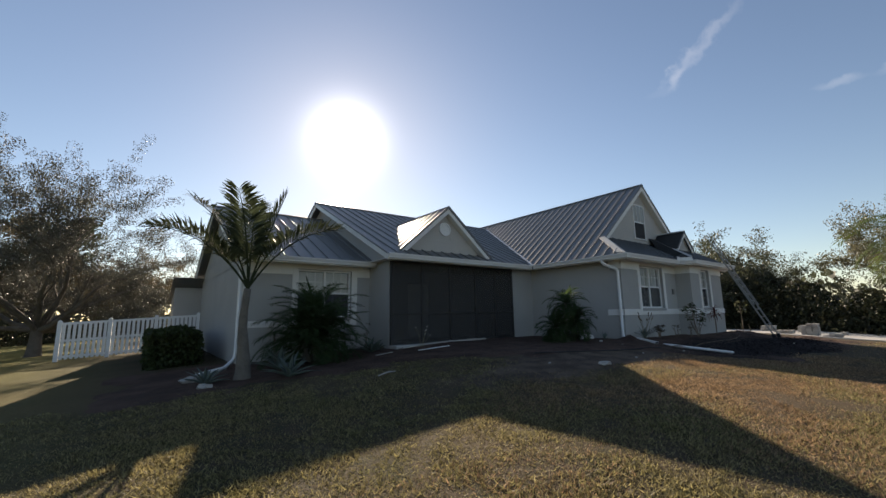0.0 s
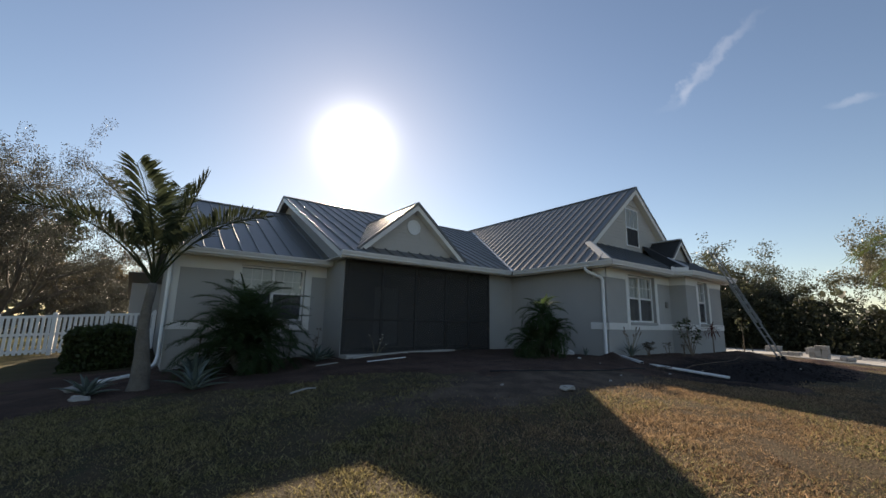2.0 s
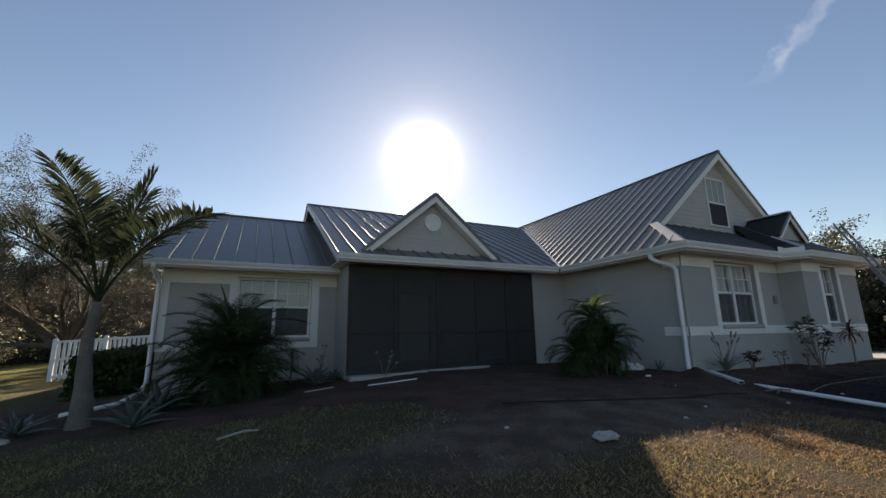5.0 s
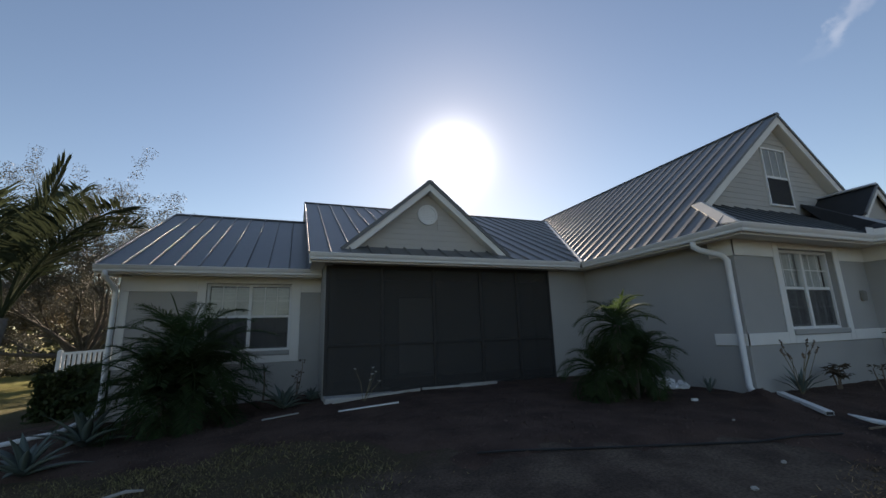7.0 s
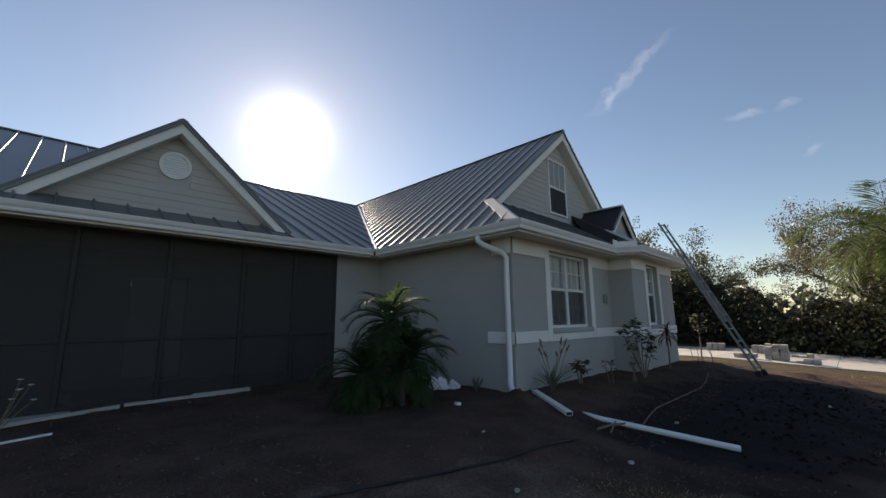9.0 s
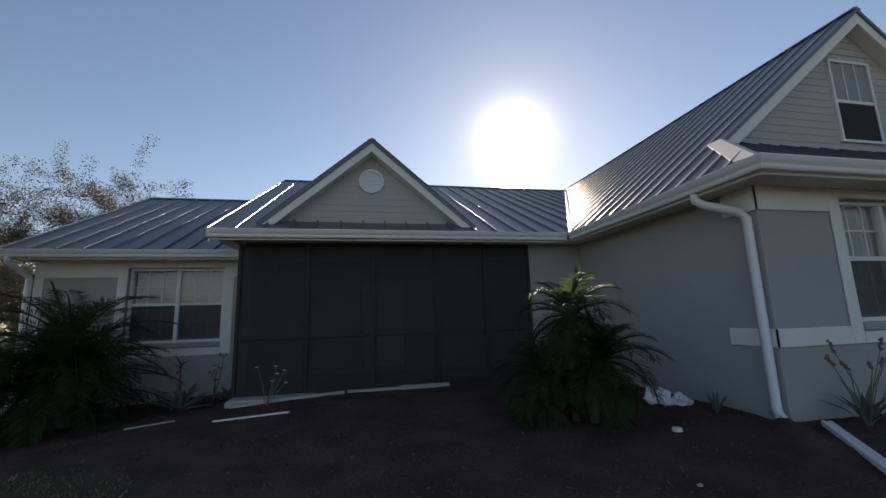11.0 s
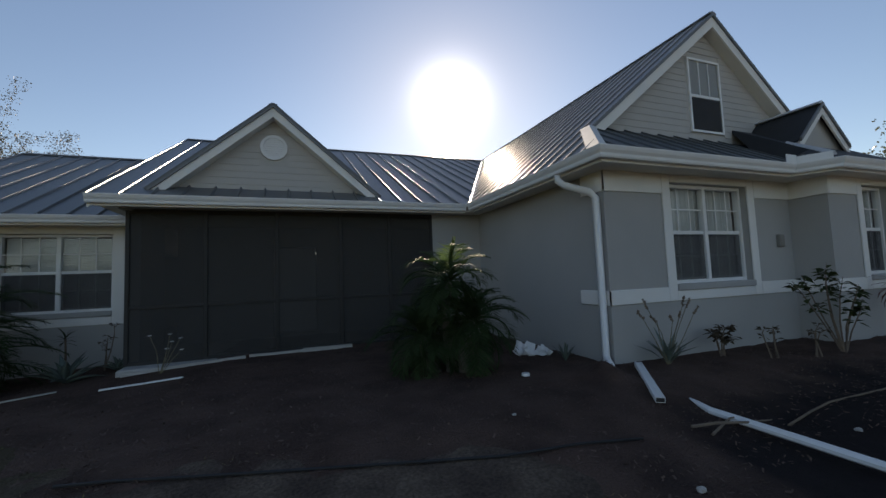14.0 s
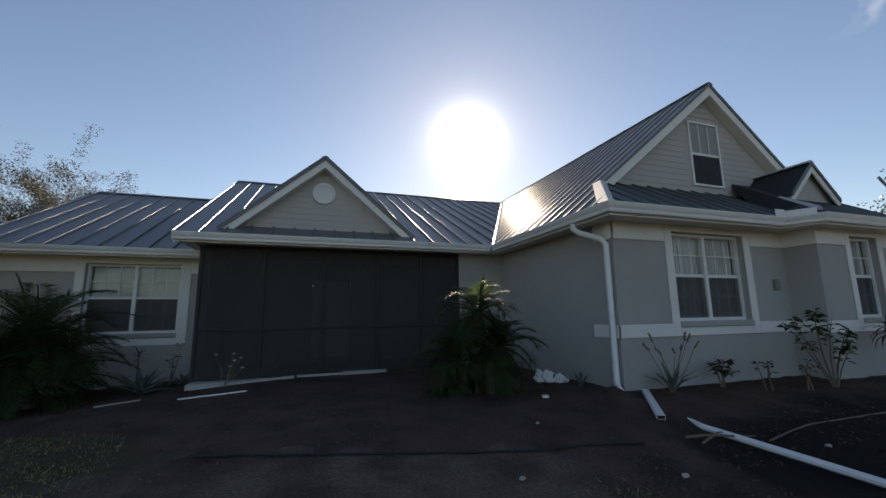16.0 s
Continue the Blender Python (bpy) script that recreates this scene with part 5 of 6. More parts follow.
def blade_plant(name, label, at, stem_h, count, length, wide, mat, droop, spread, group=""):
    """A stem with a tuft of narrow bent leaves; spread: the lowest and highest rise of the leaves, in radians."""
    t = thing(name, label, "plant", at, group)
    if stem_h > 0.05:
        part("stem", Shape().tube([(0, 0, -0.05), (0.015, 0, stem_h * 0.5), (0.0, 0.01, stem_h)], [0.02, 0.017, 0.013], 6), WOODSTICK, t)
    for k in range(count):
        a, el, l = k * 2.4, spread[0] + (spread[1] - spread[0]) * k / count, length * (0.8 + 0.25 * math.sin(k * 3.1))
        c, d = Vector((math.cos(a), math.sin(a), 0)), Vector((-math.sin(a), math.cos(a), 0))
        p, verts = Vector((0, 0, stem_h - 0.12 * (1 - k / count) * (stem_h > 0.05))), []
        for i in range(5):
            w = wide * (0.55, 1.0, 0.9, 0.6, 0.05)[i]
            verts += [p + d * w, p - Vector((0, 0, 0.3 * w)), p - d * w]
            p = p + (c * math.cos(el) + Vector((0, 0, math.sin(el)))) * l / 4
            el -= droop / 4
        faces = []
        for i in range(4):
            faces += [(3 * i, 3 * i + 1, 3 * i + 4, 3 * i + 3), (3 * i + 1, 3 * i + 2, 3 * i + 5, 3 * i + 4)]
        part("leaf", Shape().add(verts, faces), mat, t, smooth=True)
    return t


def leggy_shrub(name, label, at, stems, leaf, mat, seed, tufts=5, group="bed shrubs"):
    """Bare crooked stems that carry broad leaves near their ends; stems: end points."""
    g4 = random.Random(seed)
    t = thing(name, label, "shrub", at, group)
    for end in stems:
        end = Vector(end)
        bend = Vector((g4.uniform(-0.06, 0.06), g4.uniform(-0.05, 0.05), 0.05))
        way = [Vector((g4.uniform(-0.04, 0.04), g4.uniform(-0.04, 0.04), -0.05)), end * 0.35 + bend, end * 0.7 + bend, end]
        stem = part("stem", Shape().tube(way, [0.011, 0.009, 0.007, 0.003], 5), WOODSTICK, t)
        leaves = Shape()
        for k in range(tufts):
            q = way[1].lerp(way[2], g4.uniform(0.5, 1)) if k % 3 == 0 else way[2].lerp(end, g4.uniform(0.2, 1))
            for j in range(3):
                a, el = g4.uniform(0, math.tau), g4.uniform(-0.5, 0.5)
                c, d = Vector((math.cos(a) * math.cos(el), math.sin(a) * math.cos(el), math.sin(el))), Vector((-math.sin(a), math.cos(a), g4.uniform(-0.4, 0.4)))
                l = leaf * g4.uniform(0.7, 1.3)
                o = q + c * 0.02
                fold = Vector((0, 0, 0.12 * l))
                leaves.add([o, o + c * l * 0.45 + d * l * 0.3 + fold, o + c * l - fold * 0.6, o + c * l * 0.45 - d * l * 0.3 + fold, o + c * l * 0.45], [(0, 4, 1), (1, 4, 2), (0, 3, 4), (3, 2, 4)])
        part("leaves", leaves, mat, stem)
    return t


leggy_shrub("shrub", "small reddish-brown shrub against the wall", on_bed(1.95, 0.12), ((-0.14, 0, 0.32), (0.12, 0.03, 0.38), (0.02, -0.1, 0.42), (0.2, -0.05, 0.25), (-0.05, 0.08, 0.3)), 0.10, RUSTLEAF, 5, 6)
leggy_shrub("shrub", "tall leggy shrub with broad dark leaves before the white band", on_bed(3.45, -0.46), ((-0.75, 0.1, 0.98), (-0.5, 0.12, 1.05), (-0.2, 0.0, 1.12), (0.05, 0.1, 1.2), (0.3, 0.05, 1.0), (0.55, 0.0, 0.88), (0.8, 0.1, 0.78), (0.35, -0.1, 0.6)), 0.115, HEDGELEAF, 6, 9)
leggy_shrub("shrub", "half-bare low shrub with withered leaves", on_bed(2.36, -0.28), ((-0.12, 0.02, 0.4), (0.0, 0, 0.42), (0.1, 0.05, 0.36)), 0.075, RUSTLEAF, 8, 3)
leggy_shrub("shrub", "half-bare low shrub with withered leaves", on_bed(2.85, -0.5), ((-0.08, 0.02, 0.36), (0.1, 0.02, 0.4), (0.16, -0.04, 0.34)), 0.07, RUSTLEAF, 9, 3)
leggy_shrub("shrub", "leggy weed beside the screened entry", on_bed(-6.5, 4.9), ((0.05, 0, 0.6), (0.12, 0.03, 0.8), (-0.04, 0, 0.5)), 0.06, RUSTLEAF, 10, 5)

g = random.Random(4)
stalks = thing("dry_stalks", "tall dry flower stalks with brown seed heads over gray-green leaves", "plant", on_bed(0.98, 0.14))
for k in range(8):
    end = Vector((-0.62 + 0.16 * k + g.uniform(-0.06, 0.06), g.uniform(-0.22, 0.05), g.uniform(0.62, 0.86)))
    way = [Vector((0, 0, -0.04)), end * 0.4 + Vector((g.uniform(-0.09, 0.09), g.uniform(-0.05, 0.05), 0.06)), end * 0.8 + Vector((g.uniform(-0.05, 0.05), 0, 0.05)), end]
    stem = part("stalk", Shape().tube(way, [0.006, 0.005, 0.004, 0.002], 5), DRYSTEM, stalks)
    knobs = [way[2].lerp(end, 0.12 * j) + Vector((g.uniform(-0.012, 0.012), g.uniform(-0.012, 0.012), 0)) for j in range(10)]
    head = Shape().tube(knobs, [0.004 + 0.018 * (j % 2) * g.uniform(0.6, 1.2) for j in range(10)], 5)
    part("seed_head", head, WOODSTICK, stem, "brown seed head")
for k in range(13):
    a, el, l = k * 2.4, 0.7 + 0.6 * k / 13, 0.40 + 0.06 * (k % 3)
    c, d = Vector((math.cos(a), math.sin(a), 0)), Vector((-math.sin(a), math.cos(a), 0))
    p1, p2 = c * l * 0.5 * math.cos(el) + Vector((0, 0, l * 0.5 * math.sin(el))), c * l * math.cos(el - 0.2) + Vector((0, 0, l * math.sin(el - 0.2)))
    part("blade_leaf", Shape().add([(0, 0, 0), p1 + d * 0.032, p2, p1 - d * 0.032, p1 - Vector((0, 0, 0.014))], [(0, 4, 1), (1, 4, 2), (0, 3, 4), (3, 2, 4)]), AGAVE, stalks)

blade_plant("cordyline", "upright dark red cordyline below the bay window", on_bed(5.1, -0.46), 0.80, 34, 0.46, 0.020, REDLEAF, 1.9, (-0.2, 1.35))
blade_plant("spiky_plant", "thin-stemmed plant with a tuft of narrow leaves", on_bed(-7.1, 5.05), 0.66, 18, 0.26, 0.012, PALMLEAF, 0.9, (-0.1, 1.3), "spiky plants")
blade_plant("spiky_plant", "thin-stemmed plant with a tuft of narrow leaves", on_bed(-9.2, 4.6), 0.72, 18, 0.28, 0.012, PALMLEAF, 0.9, (-0.1, 1.3), "spiky plants")
blade_plant("lily", "upright strap-leaved plant beside the downspout", on_bed(0.05, 0.98), 0.0, 11, 0.34, 0.02, AGAVE, 0.35, (0.95, 1.5))

# young staked tree and short canes past the bay
sapling = thing("sapling", "thin staked sapling with a few leaves past the bay", "tree", on_bed(7.75, -0.5))
part("trunk", Shape().tube([(0, 0, -0.1), (0.02, 0, 0.5), (-0.02, 0.02, 1.0), (0.0, 0, 1.25)], [0.016, 0.013, 0.009, 0.004], 6), WOODSTICK, sapling)
part("stake", Shape().tube([(0.09, 0.03, -0.1), (0.08, 0.03, 0.62)], 0.014, 6), DRYSTEM, sapling, "pale wooden stake")
part("leaves", quick_mesh("leaves", leaf_quads(np.array([(g.uniform(-0.22, 0.22), g.uniform(-0.2, 0.2), g.uniform(0.75, 1.3)) for k in range(46)]), 0.06, 61), 4, DARKLEAF), None, sapling)
for k, (x, y) in enumerate(((7.45, -0.35), (7.62, -0.75), (8.0, -0.7), (8.2, -0.3))):
    lean = 0.10 * math.sin(k * 2.3)
    lying("cane", "short pale cane stuck in the mulch", "cane", [on_bed(x, y, -0.03), on_bed(x + lean, y, 0.16), on_bed(x + 2.2 * lean, y + 0.05, 0.36)], [0.009, 0.008, 0.006], DRYSTEM, 5, group="canes in the bed")

roses = thing("flower_plant", "leggy plant with white blooms before the entry", "plant", on_bed(-5.35, 3.55))
for k in range(7):
    end = Vector((g.uniform(-0.18, 0.3), g.uniform(-0.12, 0.12), g.uniform(0.3, 0.58)))
    stem = part("stem", Shape().tube([(0, 0, -0.04), end * 0.5 + Vector((0.03, 0, 0.04)), end], [0.006, 0.005, 0.003], 5), DRYSTEM, roses)
    bloom = Shape()
    for j in range(9):
        a = math.tau * j / 9
        c, d = Vector((math.cos(a), math.sin(a), 0.35)), Vector((-math.sin(a), math.cos(a), 0))
        bloom.add([end, end + c * 0.022 + d * 0.014, end + c * 0.036, end + c * 0.022 - d * 0.014], [(0, 1, 2, 3)])
    part("bloom", bloom, PETAL, stem, "white bloom")

# clipped hedge along the low wing
hedge = thing("hedge", "clipped dark green hedge beside the low wing", "hedge", (0, 0, 0))
core = Shape()
HX0, HX1, HY0, HY1, HZ = -11.75, -10.55, 7.4, 12.2, 0.48
# solid dark box added to stand for the shade inside the hedge
core.soft_box(HX0 + 0.12, HX1 - 0.12, HY0 + 0.12, HY1 - 0.12, -0.85, HZ - 0.1, 0.15)
part("dark_core", core, BARK, hedge)
n = 14000
p = np.stack([gn.uniform(HX0, HX1, n), gn.uniform(HY0, HY1, n), gn.uniform(-0.6, HZ, n)], 1)
side = gn.integers(0, 5, n)
for k, (axis, value) in enumerate(((0, HX0), (0, HX1), (1, HY0), (1, HY1), (2, HZ))):
    p[side == k, axis] = value
p += gn.normal(size=(n, 3)) * 0.05
p[:, 2] += 0.05 * np.sin(p[:, 1] * 3) + 0.04 * np.sin(p[:, 0] * 5)
part("leaves", quick_mesh("leaves", leaf_quads(p, 0.07, 91), 4, HEDGELEAF), None, hedge)

# ---- fence ----
fence = thing("fence", "white vinyl picket fence behind the hedge", "fence", (0, 0, 0))
A, B = Vector((-14.45, 14.75, 0)), Vector((-9.95, 14.45, 0))
along = (B - A).normalized()
across = Vector((-along.y, along.x, 0))
reach = (B - A).length
SPAN, TALL = reach / 3, 1.46


def fence_box(u0, u1, w0, w1, z0, z1):
    """An upright board in the fence's line, following the ground."""
    a, b = A + along * u0, A + along * u1
    za, zb = lawn_z(a.x, a.y), lawn_z(b.x, b.y)
    s = Shape()
    v = []
    for q, zq in ((a, za), (b, zb)):
        for wv in (w0, w1):
            for zz in (z0, z1):
                v.append((q.x + across.x * wv, q.y + across.y * wv, zq + zz))
    return s.add(v, [(0, 1, 3, 2), (4, 6, 7, 5), (0, 4, 5, 1), (2, 3, 7, 6), (1, 5, 7, 3), (0, 2, 6, 4)])


for k in range(4):
    u = SPAN * k
    post = part("post", fence_box(u - 0.063, u + 0.063, -0.063, 0.063, -0.1, TALL + 0.04), VINYL, fence)
    c = A + along * u
    zc = lawn_z(c.x, c.y) + TALL + 0.04
    part("post_cap", Shape().add([(c.x - 0.075, c.y - 0.075, zc), (c.x + 0.075, c.y - 0.075, zc), (c.x + 0.075, c.y + 0.075, zc), (c.x - 0.075, c.y + 0.075, zc), (c.x, c.y, zc + 0.06)], [(0, 1, 4), (1, 2, 4), (2, 3, 4), (3, 0, 4), (3, 2, 1, 0)]), VINYL, post)
for k in range(3):
    for z0 in (0.12, 0.72, TALL - 0.10):
        part("rail", fence_box(SPAN * k + 0.063, SPAN * (k + 1) - 0.063, -0.022, 0.022, z0, z0 + 0.09), VINYL, fence)
    m = 9
    for j in range(m):
        u = SPAN * k + 0.063 + (SPAN - 0.126) * (j + 0.5) / m
        part("picket", fence_box(u - 0.046, u + 0.046, -0.045, -0.024, 0.06, TALL - 0.02), VINYL, fence)

# ---- driveway, paver stacks, shed ----
drive = Shape()
rows = np.arange(-60, 60.1, 1.5)
for a, b in zip(rows, rows[1:]):
    for c in ((11.7, 15.4), (15.42, 19.1)):
        q = 0.006
        at_a, at_b = (0.28 * (-1.5 - min(v, 0.0)) for v in (a, b))
        corners = ((c[0] + at_a, a + q), (c[1] + at_a, a + q), (c[1] + at_b, b - q), (c[0] + at_b, b - q))
        z = [lawn_z(x, y) + 0.03 for x, y in corners]
        drive.add([(x, y, h - 0.12) for (x, y), h in zip(corners, z)] + [(x, y, h) for (x, y), h in zip(corners, z)],
                  [(4, 5, 6, 7), (0, 1, 5, 4), (1, 2, 6, 5), (2, 3, 7, 6), (3, 0, 4, 7)])
solid("driveway", drive, CONCRETE, "pale concrete driveway beyond the lawn", "driveway", kind="structure")

stone = Shape().soft_box(-0.20, 0.20, -0.10, 0.10, 0, 0.075, 0.01).mesh("paver", PAVER)


def stack(x, y, layers, label):
    t = thing("paver_stack", label, "pavers", (x, y, lawn_z(x, y) + 0.03), "stacks of pavers")
    gg = random.Random(int(x * 10))
    for k, count in enumerate(layers):
        for j in range(count):
            ob = new("paver", stone)
            ob.parent = t
            ob.matrix_basis = pose(0.22 * (j // 3) + gg.uniform(-0.02, 0.02), (j % 3 - 1) * 0.215 + gg.uniform(-0.01, 0.01), 0.076 * k, 0, 0, gg.uniform(-4, 4))


stack(12.9, -1.55, (3, 3, 3, 3, 3, 3, 2), "tall stack of concrete pavers on the driveway")
stack(12.6, -2.35, (3, 2), "low stack of pavers on the driveway")
stack(12.4, -0.75, (3, 3), "low stack of pavers on the driveway")
stack(16.4, 0.9, (3, 3, 3, 3), "stack of concrete pavers on the driveway")
stack(16.2, -0.75, (3, 3, 3, 3, 1), "stack of concrete pavers on the driveway")
stack(16.0, -2.0, (3, 1), "low stack of pavers on the driveway")

shed = thing("shed", "low white shed with a gray-brown gabled roof across the field", "shed", on_ground(-38.1, 36.2))
part("wall", Shape().box(-3.4, 3.4, -4, 4, -0.3, 2.4), SHED, shed)
part("gable", Shape().prism([(-3.4, -4, 2.4), (3.4, -4, 2.4), (0, -4, 3.35)], (0, 0.2, 0)).prism([(-3.4, 3.8, 2.4), (3.4, 3.8, 2.4), (0, 3.8, 3.35)], (0, 0.2, 0)), SHED, shed)
for sgn in (-1, 1):
    part("roof", Shape().prism([(0, -4.25, 3.47), (0, 4.25, 3.47), (sgn * 3.75, 4.25, 2.42), (sgn * 3.75, -4.25, 2.42)], (0, 0, -0.1)), SHINGLE, shed)
part("door", Shape().soft_box(3.405, 3.45, -2.6, -0.2, -0.2, 2.0, 0.02), SHED, shed, "white sliding door")

# ---- ladder ----
ladder = thing("ladder", "aluminium extension ladder leaning on the bay's eave", "ladder", (0, 0, 0))
foot, top = Vector((6.08, -1.98, on_bed(6.08, -1.98)[2] + 0.03)), Vector((6.47, -0.15, 3.66))
up = (top - foot).normalized()
wide = up.cross(Vector((0, 0, 1))).normalized() * 0.15
outer = wide.cross(up).normalized()
if outer.z < 0:
    outer = -outer


def bar(p0, p1, w, d, axis_w, axis_d):
    a, b = axis_w.normalized() * w / 2, axis_d.normalized() * d / 2
    return Shape().prism([p0 + a + b, p0 - a + b, p0 - a - b, p0 + a - b], p1 - p0)


whole = (top - foot).length
for level, (u0, u1, squeeze) in enumerate(((0.0, 0.66, 1.0), (0.30, 1.0, 0.86))):
    section = part("lower_section" if level == 0 else "upper_section", bar(foot + up * whole * u0 + wide * squeeze + outer * 0.05 * level, foot + up * whole * u1 + wide * squeeze + outer * 0.05 * level, 0.022, 0.045, wide, outer), ALU, ladder)
    part("rail", bar(foot + up * whole * u0 - wide * squeeze + outer * 0.05 * level, foot + up * whole * u1 - wide * squeeze + outer * 0.05 * level, 0.022, 0.045, wide, outer), ALU, section)
    u = u0 * whole + 0.18
    while u < u1 * whole - 0.08:
        c = foot + up * u + outer * 0.05 * level
        part("rung", Shape().tube([c - wide * squeeze, c + wide * squeeze], 0.016, 8), ALU, section)
        u += 0.305
for sgn in (-1, 1):
    part("foot", bar(foot + wide * sgn - up * 0.02, foot + wide * sgn + up * 0.10, 0.05, 0.11, wide, outer), RUBBER, ladder, "black rubber foot")

# ---- things left in the bed ----


def trough(name, label, a, b, group):
    """A loose length of white downspout: a solid box with a fold along it, its dark inside painted on one end."""
    a, b = Vector(a), Vector(b)
    ahead = (b - a).normalized()
    out = ahead.cross(Vector((0, 0, 1))).normalized()
    upw = out.cross(ahead)
    outline = ((-0.038, 0), (0.038, 0), (0.044, 0.006), (0.044, 0.050), (0.038, 0.056), (0.016, 0.056), (0.010, 0.050), (-0.010, 0.050), (-0.016, 0.056), (-0.038, 0.056), (-0.044, 0.050), (-0.044, 0.006))
    t = thing(name, label, "downspout", a, group)
    part("tube", Shape().prism([out * o + upw * h for o, h in outline], b - a), GUTTER, t)
    # thin black sheet stands for the shade inside the tube
    part("opening", Shape().prism([out * o + upw * h + (b - a) + ahead * 0.001 for o, h in ((-0.037, 0.006), (0.037, 0.006), (0.037, 0.045), (-0.037, 0.045))], ahead * 0.002), RUBBER, t, "black sheet painted for the shaded inside of the end")


trough("downspout_piece", "short loose length of white downspout on the mulch", on_bed(0.53, 0.19, 0.02), on_bed(-0.26, -0.81, 0.02), "loose downspouts")
pipe_low, pipe_end = Vector(on_bed(0.05, -1.06, 0.02)), Vector(on_bed(0.34, -2.46, 0.022))
long_pipe = [on_bed(0.17, -0.74, -0.02), on_bed(0.12, -0.88, 0.0), pipe_low, pipe_low.lerp(pipe_end, 0.5), pipe_end]
lying("downspout_piece", "long white downspout length lying across the bed, its end buried", "downspout", long_pipe, [0.010, 0.028, 0.040, 0.042, 0.042], GUTTER, 8, 0.8, group="loose downspouts")
lying("stick", "bent dry branch lying over the downspout", "stick", [on_bed(-0.42, -1.24, 0.02), on_bed(-0.22, -1.30, 0.07), on_bed(0.08, -1.36, 0.08), on_bed(0.45, -1.32, 0.02)], [0.014, 0.013, 0.011, 0.005], WOODSTICK, 6)
lying("stick", "thin dry twig lying on the mulch", "stick", [on_bed(-0.36, -1.37, 0.02), on_bed(-0.04, -1.29, 0.08), on_bed(0.24, -1.20, 0.03)], [0.012, 0.009, 0.004], WOODSTICK, 5)
hose_way = [(-4.9, -0.33), (-4.57, -0.41), (-4.07, -0.56), (-3.49, -0.71), (-2.83, -0.88), (-2.08, -1.07), (-1.5, -1.2), (-0.98, -1.27)]
lying("hose", "black drip hose lying along the edge of the bed", "hose", [on_bed(x, y, 0.012) for x, y in hose_way], 0.011, RUBBER, 6, smooth=True, group="hoses")
hose_way = [(0.5, -1.42), (0.9, -1.38), (1.25, -1.35), (1.74, -1.38), (2.39, -1.42), (3.38, -1.42), (4.2, -1.33), (4.97, -1.21), (5.9, -1.05), (6.6, -0.92), (7.05, -0.78), (7.2, -0.6)]
lying("hose", "pale garden hose curving over the bed", "hose", [on_bed(x, y, 0.012) for x, y in hose_way], 0.010, WOODSTICK, 6, smooth=True, group="hoses")


def rough_lump(name, label, category, at, size, mat, seed, group="", sharp=0.35):
    bm = bmesh.new()
    bmesh.ops.create_icosphere(bm, subdivisions=3, radius=1)
    for v in bm.verts:
        d = 1 + sharp * noise.noise(v.co * 1.7 + Vector((seed, 0, 0))) + 0.5 * sharp * noise.noise(v.co * 4.5 + Vector((0, seed, 0)))
        v.co = Vector((v.co.x * size[0], v.co.y * size[1], max(v.co.z, -0.5) * size[2])) * d
    me = bpy.data.meshes.new(name)
    bm.to_mesh(me)
    bm.free()
    me.materials.append(mat)
    ob = new(name, me)
    ob.location = at
    return tagged(ob, label, category, group)


rough_lump("stone", "flat pale stone lying on the lawn", "stone", on_ground(-4.70, -1.92, 0.04), (0.13, 0.10, 0.05), STONE, 2)
rough_lump("plastic_bag", "crumpled white plastic bag on the mulch", "bag", on_bed(-0.20, 1.62, 0.07), (0.15, 0.11, 0.11), PLASTICBAG, 5, sharp=0.9)
rough_lump("plastic_bag", "small crumpled white plastic on the mulch", "bag", on_bed(0.02, 1.48, 0.05), (0.11, 0.09, 0.08), PLASTICBAG, 8, sharp=0.9)
for k, (x, y, r) in enumerate(((-5.35, -1.1, 0.03), (-3.2, -1.75, 0.03), (-1.7, -0.6, 0.02), (-2.4, -1.5, 0.025), (-1.2, -1.9, 0.03), (0.9, -1.7, 0.03), (3.0, -3.1, 0.03))):
    rough_lump("stone", "small pale pebble on the ground", "stone", on_bed(x, y, 0.01), (r, r * 0.8, r * 0.6), STONE, 20 + k, "scattered pebbles")
lid = Shape()
for k in range(24):
    a, b = math.tau * k / 24, math.tau * (k + 1) / 24
    lid.add([(0.05 * math.cos(a), 0.05 * math.sin(a), 0), (0.05 * math.cos(b), 0.05 * math.sin(b), 0), (0.046 * math.cos(b), 0.046 * math.sin(b), 0.03), (0.046 * math.cos(a), 0.046 * math.sin(a), 0.03), (0, 0, 0.034)], [(0, 1, 2, 3), (3, 2, 4)])
solid("pipe_cap", lid, PLASTICBAG, "round white pipe cap standing in the mulch", "pipe cap", on_bed(-0.86, 0.55, 0.0))
for a, b, r in (((-5.88, 3.72), (-4.2, 3.80), 0.04), ((-4.15, 3.80), (-3.3, 3.84), 0.035), ((-3.3, 3.86), (-2.45, 3.92), 0.055)):
    lying("edging", "pale concrete edging along the entry slab", "edging", [on_bed(*a, 0.035), on_bed((a[0] + b[0]) / 2, (a[1] + b[1]) / 2, 0.035), on_bed(*b, 0.03)], r, CONCRETE, 4, 0.8, group="entry edging")
lying("board", "thin pale board lying in the mulch", "board", [on_bed(-5.85, 2.93, 0.02), on_bed(-4.88, 2.80, 0.02)], 0.028, PLASTICBAG, 4, 0.5)
lying("board", "pale broken edging lying beside the agave", "board", [on_bed(-7.0, 3.2, 0.02), on_bed(-6.45, 3.3, 0.02)], 0.025, STONE, 4, 0.5)
rough_lump("stone", "pale stone beside the palm", "stone", on_ground(-11.1, 3.6, 0.05), (0.16, 0.12, 0.09), STONE, 31)
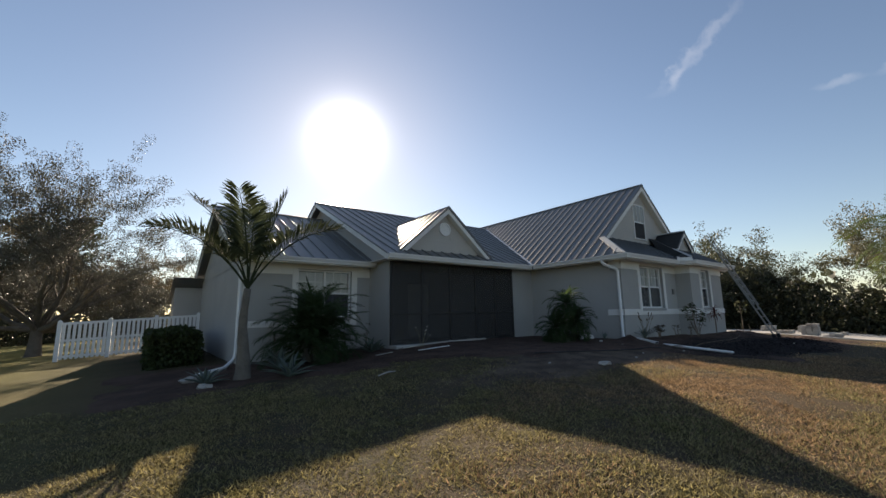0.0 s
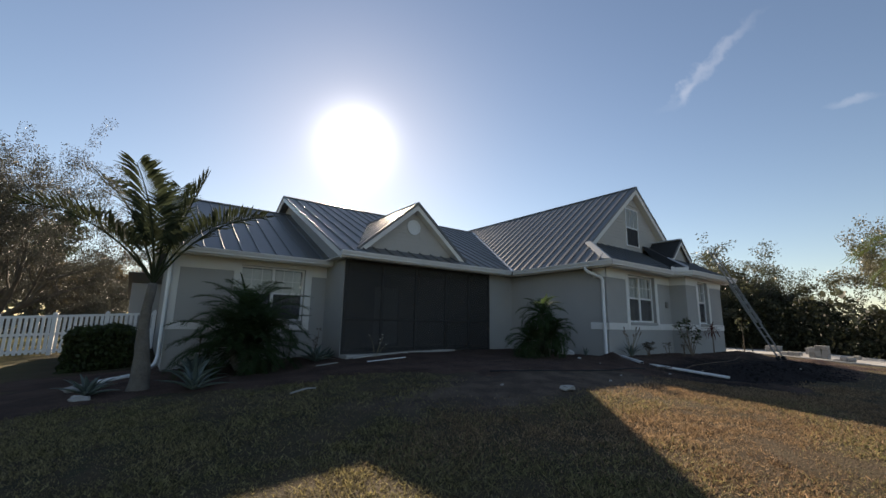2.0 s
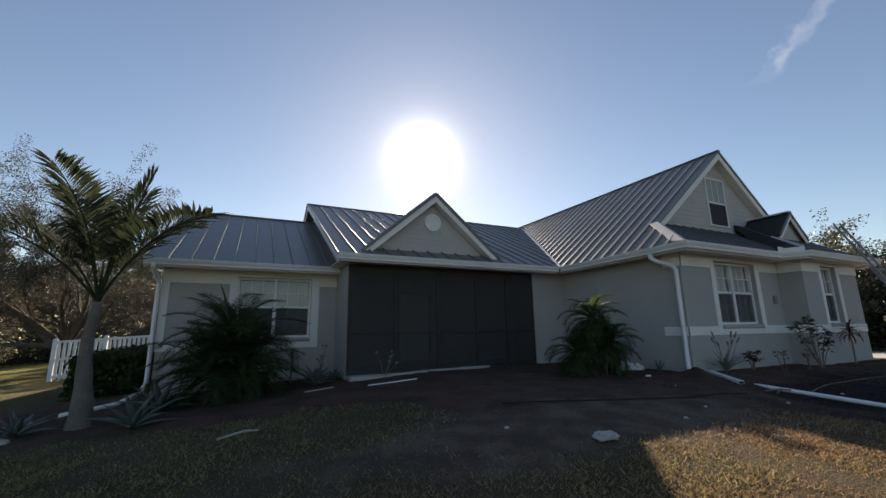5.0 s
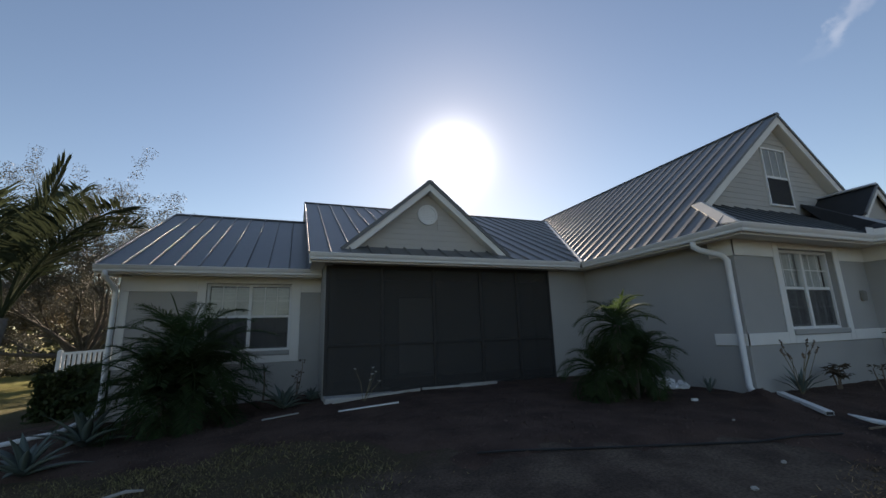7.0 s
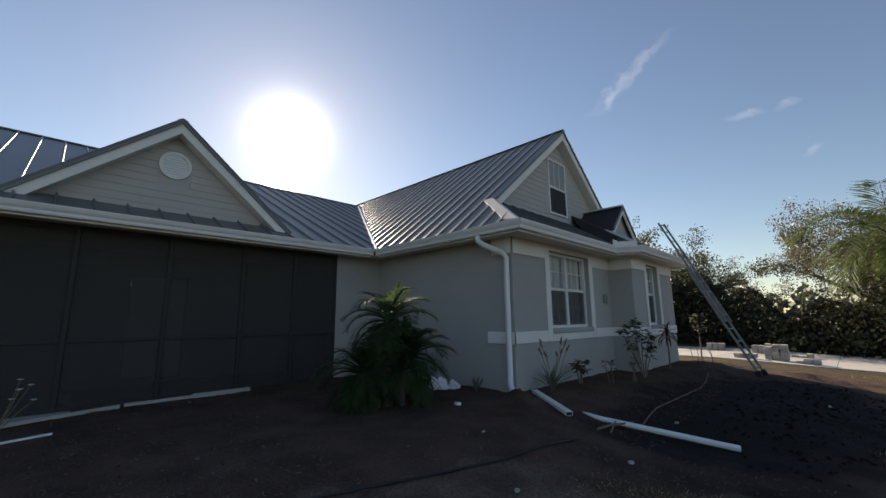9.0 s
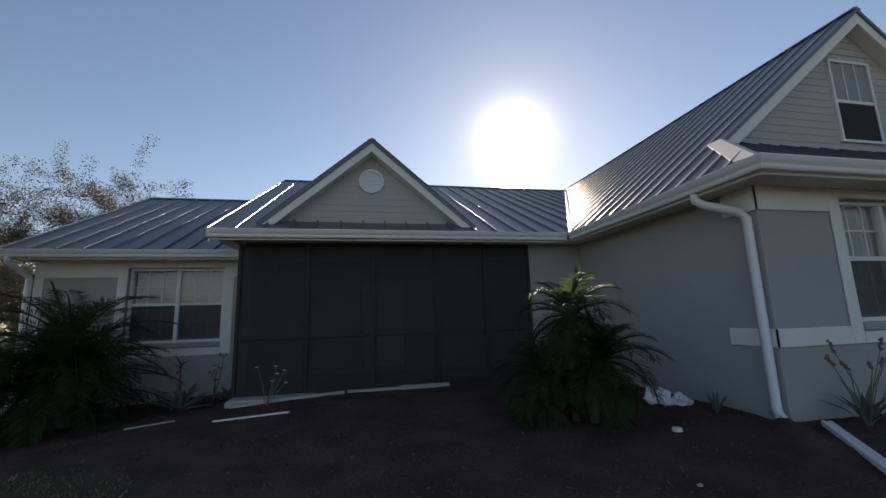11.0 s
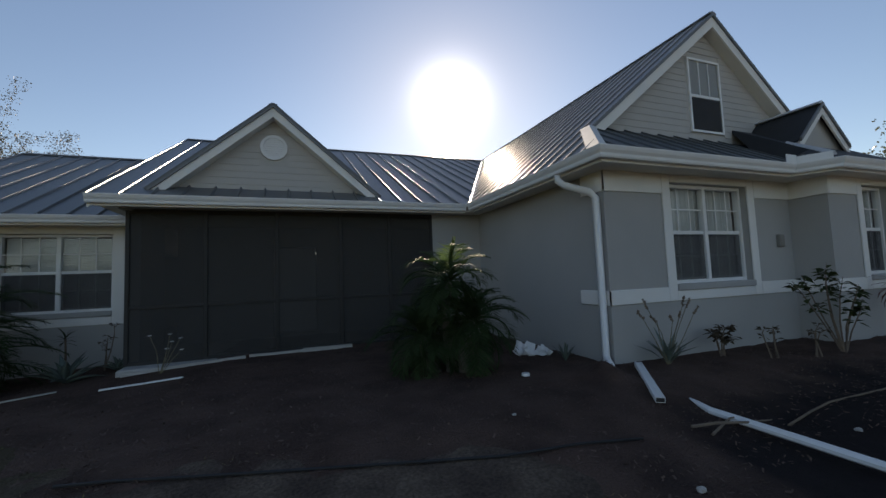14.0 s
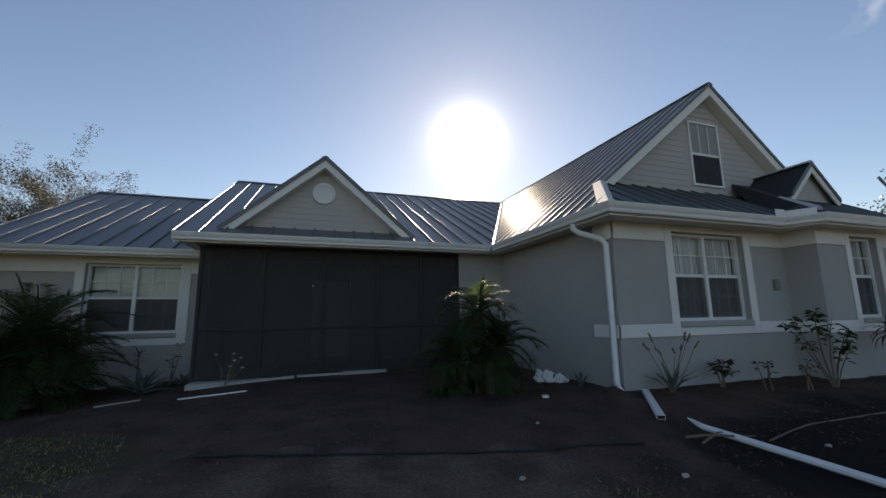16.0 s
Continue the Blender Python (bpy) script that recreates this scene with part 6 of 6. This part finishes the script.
rough_lump("stone", "pale stone beside the palm", "stone", on_ground(-10.95, 2.5, 0.04), (0.14, 0.1, 0.07), STONE, 32)
lying("stick", "short white stick lying on the lawn", "stick", [on_ground(-8.3, 0.6, 0.03), on_ground(-8.0, 0.75, 0.04), on_ground(-7.85, 0.72, 0.03)], [0.014, 0.016, 0.01], STONE, 5)

# ---- grass and mulch ----


def turf(x0, x1, y0, y1, n, tall, seed, broad=0.007):
    g2 = np.random.default_rng(seed)
    x, y = g2.uniform(x0, x1, n), g2.uniform(y0, y1, n)
    clump = np.sin(x * 5.1 + 2 * np.sin(y * 3.3)) * np.sin(y * 4.7 + 2 * np.sin(x * 2.9))
    edge = np.interp(x, [-20, -7.2, -5.0, -1.9, -0.6, 20], [2.1, 2.1, -0.3, -1.1, -3.7, -3.7]) + 0.35 * np.sin(x * 2.7) + 0.25 * np.sin(x * 6.1) - np.abs(g2.normal(size=n)) * 0.8 + 0.25
    worn = ((x + 3.7) * 0.22) ** 2 + ((y + 1.2) * 0.70) ** 2
    keep = (y < edge) & (clump > g2.uniform(-2.2, 0.3, n)) & (worn > g2.uniform(0.25, 1.1, n))
    keep &= np.minimum(np.minimum(x - x0, x1 - x), np.minimum(y - y0, y1 - y)) / 2.0 > g2.uniform(0, 1, n)
    keep &= ~((x > -9.5) & (x < -4.0) & (y > -1.7 - 0.4 * np.sin(x * 1.9)) & (g2.uniform(0, 1, n) < 0.6))
    x, y, clump = x[keep], y[keep], clump[keep]
    n = len(x)
    z = lawn_np(x, y) - 0.01
    a = g2.uniform(0, math.tau, n)
    h = tall * g2.uniform(0.4, 1.3, n) * (1 + 0.25 * clump)
    lean = g2.normal(size=(n, 2)) * h[:, None] * 0.9
    w = broad * g2.uniform(0.6, 1.4, n)
    dx, dy = np.cos(a) * w, np.sin(a) * w
    straw = ((x - 0.5) / 8.0) ** 2 + ((y + 3.7) / 3.0) ** 2 + 0.5 * np.sin(x * 1.3 + 1.7 * np.sin(y * 1.9)) < g2.uniform(0.2, 1.6, n)
    tri = np.stack([np.stack([x - dx, y - dy, z], 1), np.stack([x + dx, y + dy, z], 1), np.stack([x + lean[:, 0], y + lean[:, 1], z + h], 1)], 1)
    return tri[~straw].reshape(-1, 3), tri[straw].reshape(-1, 3)


near, far_off = (turf(-14.5, 2.0, -9.5, 3.5, 980000, 0.036, 1), turf(-24, 12, -14, 12, 200000, 0.045, 2, 0.010))
for k, mat, label in ((0, BLADE, "short green and yellow grass blades of the lawn"), (1, STRAW, "dry straw-coloured grass blades of the lawn")):
    tagged(new("grass", quick_mesh("grass", np.concatenate([near[k], far_off[k]]), 3, mat)), label, "grass", kind="stuff")

g3 = np.random.default_rng(6)
n = 40000
cx, cy = g3.uniform(-11, 9, n), g3.uniform(-4.4, 5.4, n)
keep, heights = [], []
for x, y in zip(cx, cy):
    b = bed_z(x, y)
    ok = b > lawn_z(x, y) - 0.005 and not (y < -1.8 and x > -0.5)
    keep.append(ok)
    heights.append(b)
keep = np.array(keep)
cx, cy, cz = cx[keep], cy[keep], np.array(heights)[keep] + 0.008
a, tilt = g3.uniform(0, math.tau, len(cx)), g3.normal(size=len(cx)) * 0.35
l, w = g3.uniform(0.006, 0.021, len(cx)), g3.uniform(0.003, 0.007, len(cx))
centre = np.stack([cx, cy, cz], 1)
al = np.stack([np.cos(a) * np.cos(tilt), np.sin(a) * np.cos(tilt), np.sin(tilt)], 1) * l[:, None]
ac = np.stack([-np.sin(a), np.cos(a), g3.normal(size=len(cx)) * 0.4], 1) * w[:, None]
tagged(new("mulch_chips", quick_mesh("mulch_chips", np.stack([centre - al - ac, centre + al - ac, centre + al + ac, centre - al + ac], 1).reshape(-1, 3), 4, CHIP)), "loose brown wood chips on the bed", "mulch", kind="stuff")

# clods of dug black soil
n = 5200
cx, cy = g3.uniform(-1.0, 8.4, n), g3.uniform(-4.6, -1.2, n)
cx += g3.normal(size=n) * 0.2
pts, tops = [], np.array([(0, 0, 1.0), (1, 0, 0.1), (-0.3, 0.95, 0.2), (-0.9, -0.2, 0.0), (0.2, -0.95, 0.15)])
for x, y in zip(cx, cy):
    b = bed_z(x, y)
    if b < lawn_z(x, y) - 0.01 or ((x - 2.6) * 0.32) ** 2 + ((y + 3.0) * 0.75) ** 2 > g3.uniform(0.3, 1.0):
        continue
    r = 0.008 + 0.035 * g3.uniform(0, 1) ** 4
    turn = g3.uniform(0, math.tau)
    c, s_ = math.cos(turn), math.sin(turn)
    q = [(x + r * (u * c - v * s_) * g3.uniform(0.7, 1.2), y + r * (u * s_ + v * c) * g3.uniform(0.7, 1.2), b - 0.004 + r * h * g3.uniform(0.7, 1.1)) for u, v, h in tops]
    for i in range(1, 5):
        pts += [q[0], q[i], q[i % 4 + 1]]
tagged(new("soil_clods", quick_mesh("soil_clods", pts, 3, SOIL)), "loose clods of dug black soil", "soil", kind="stuff")
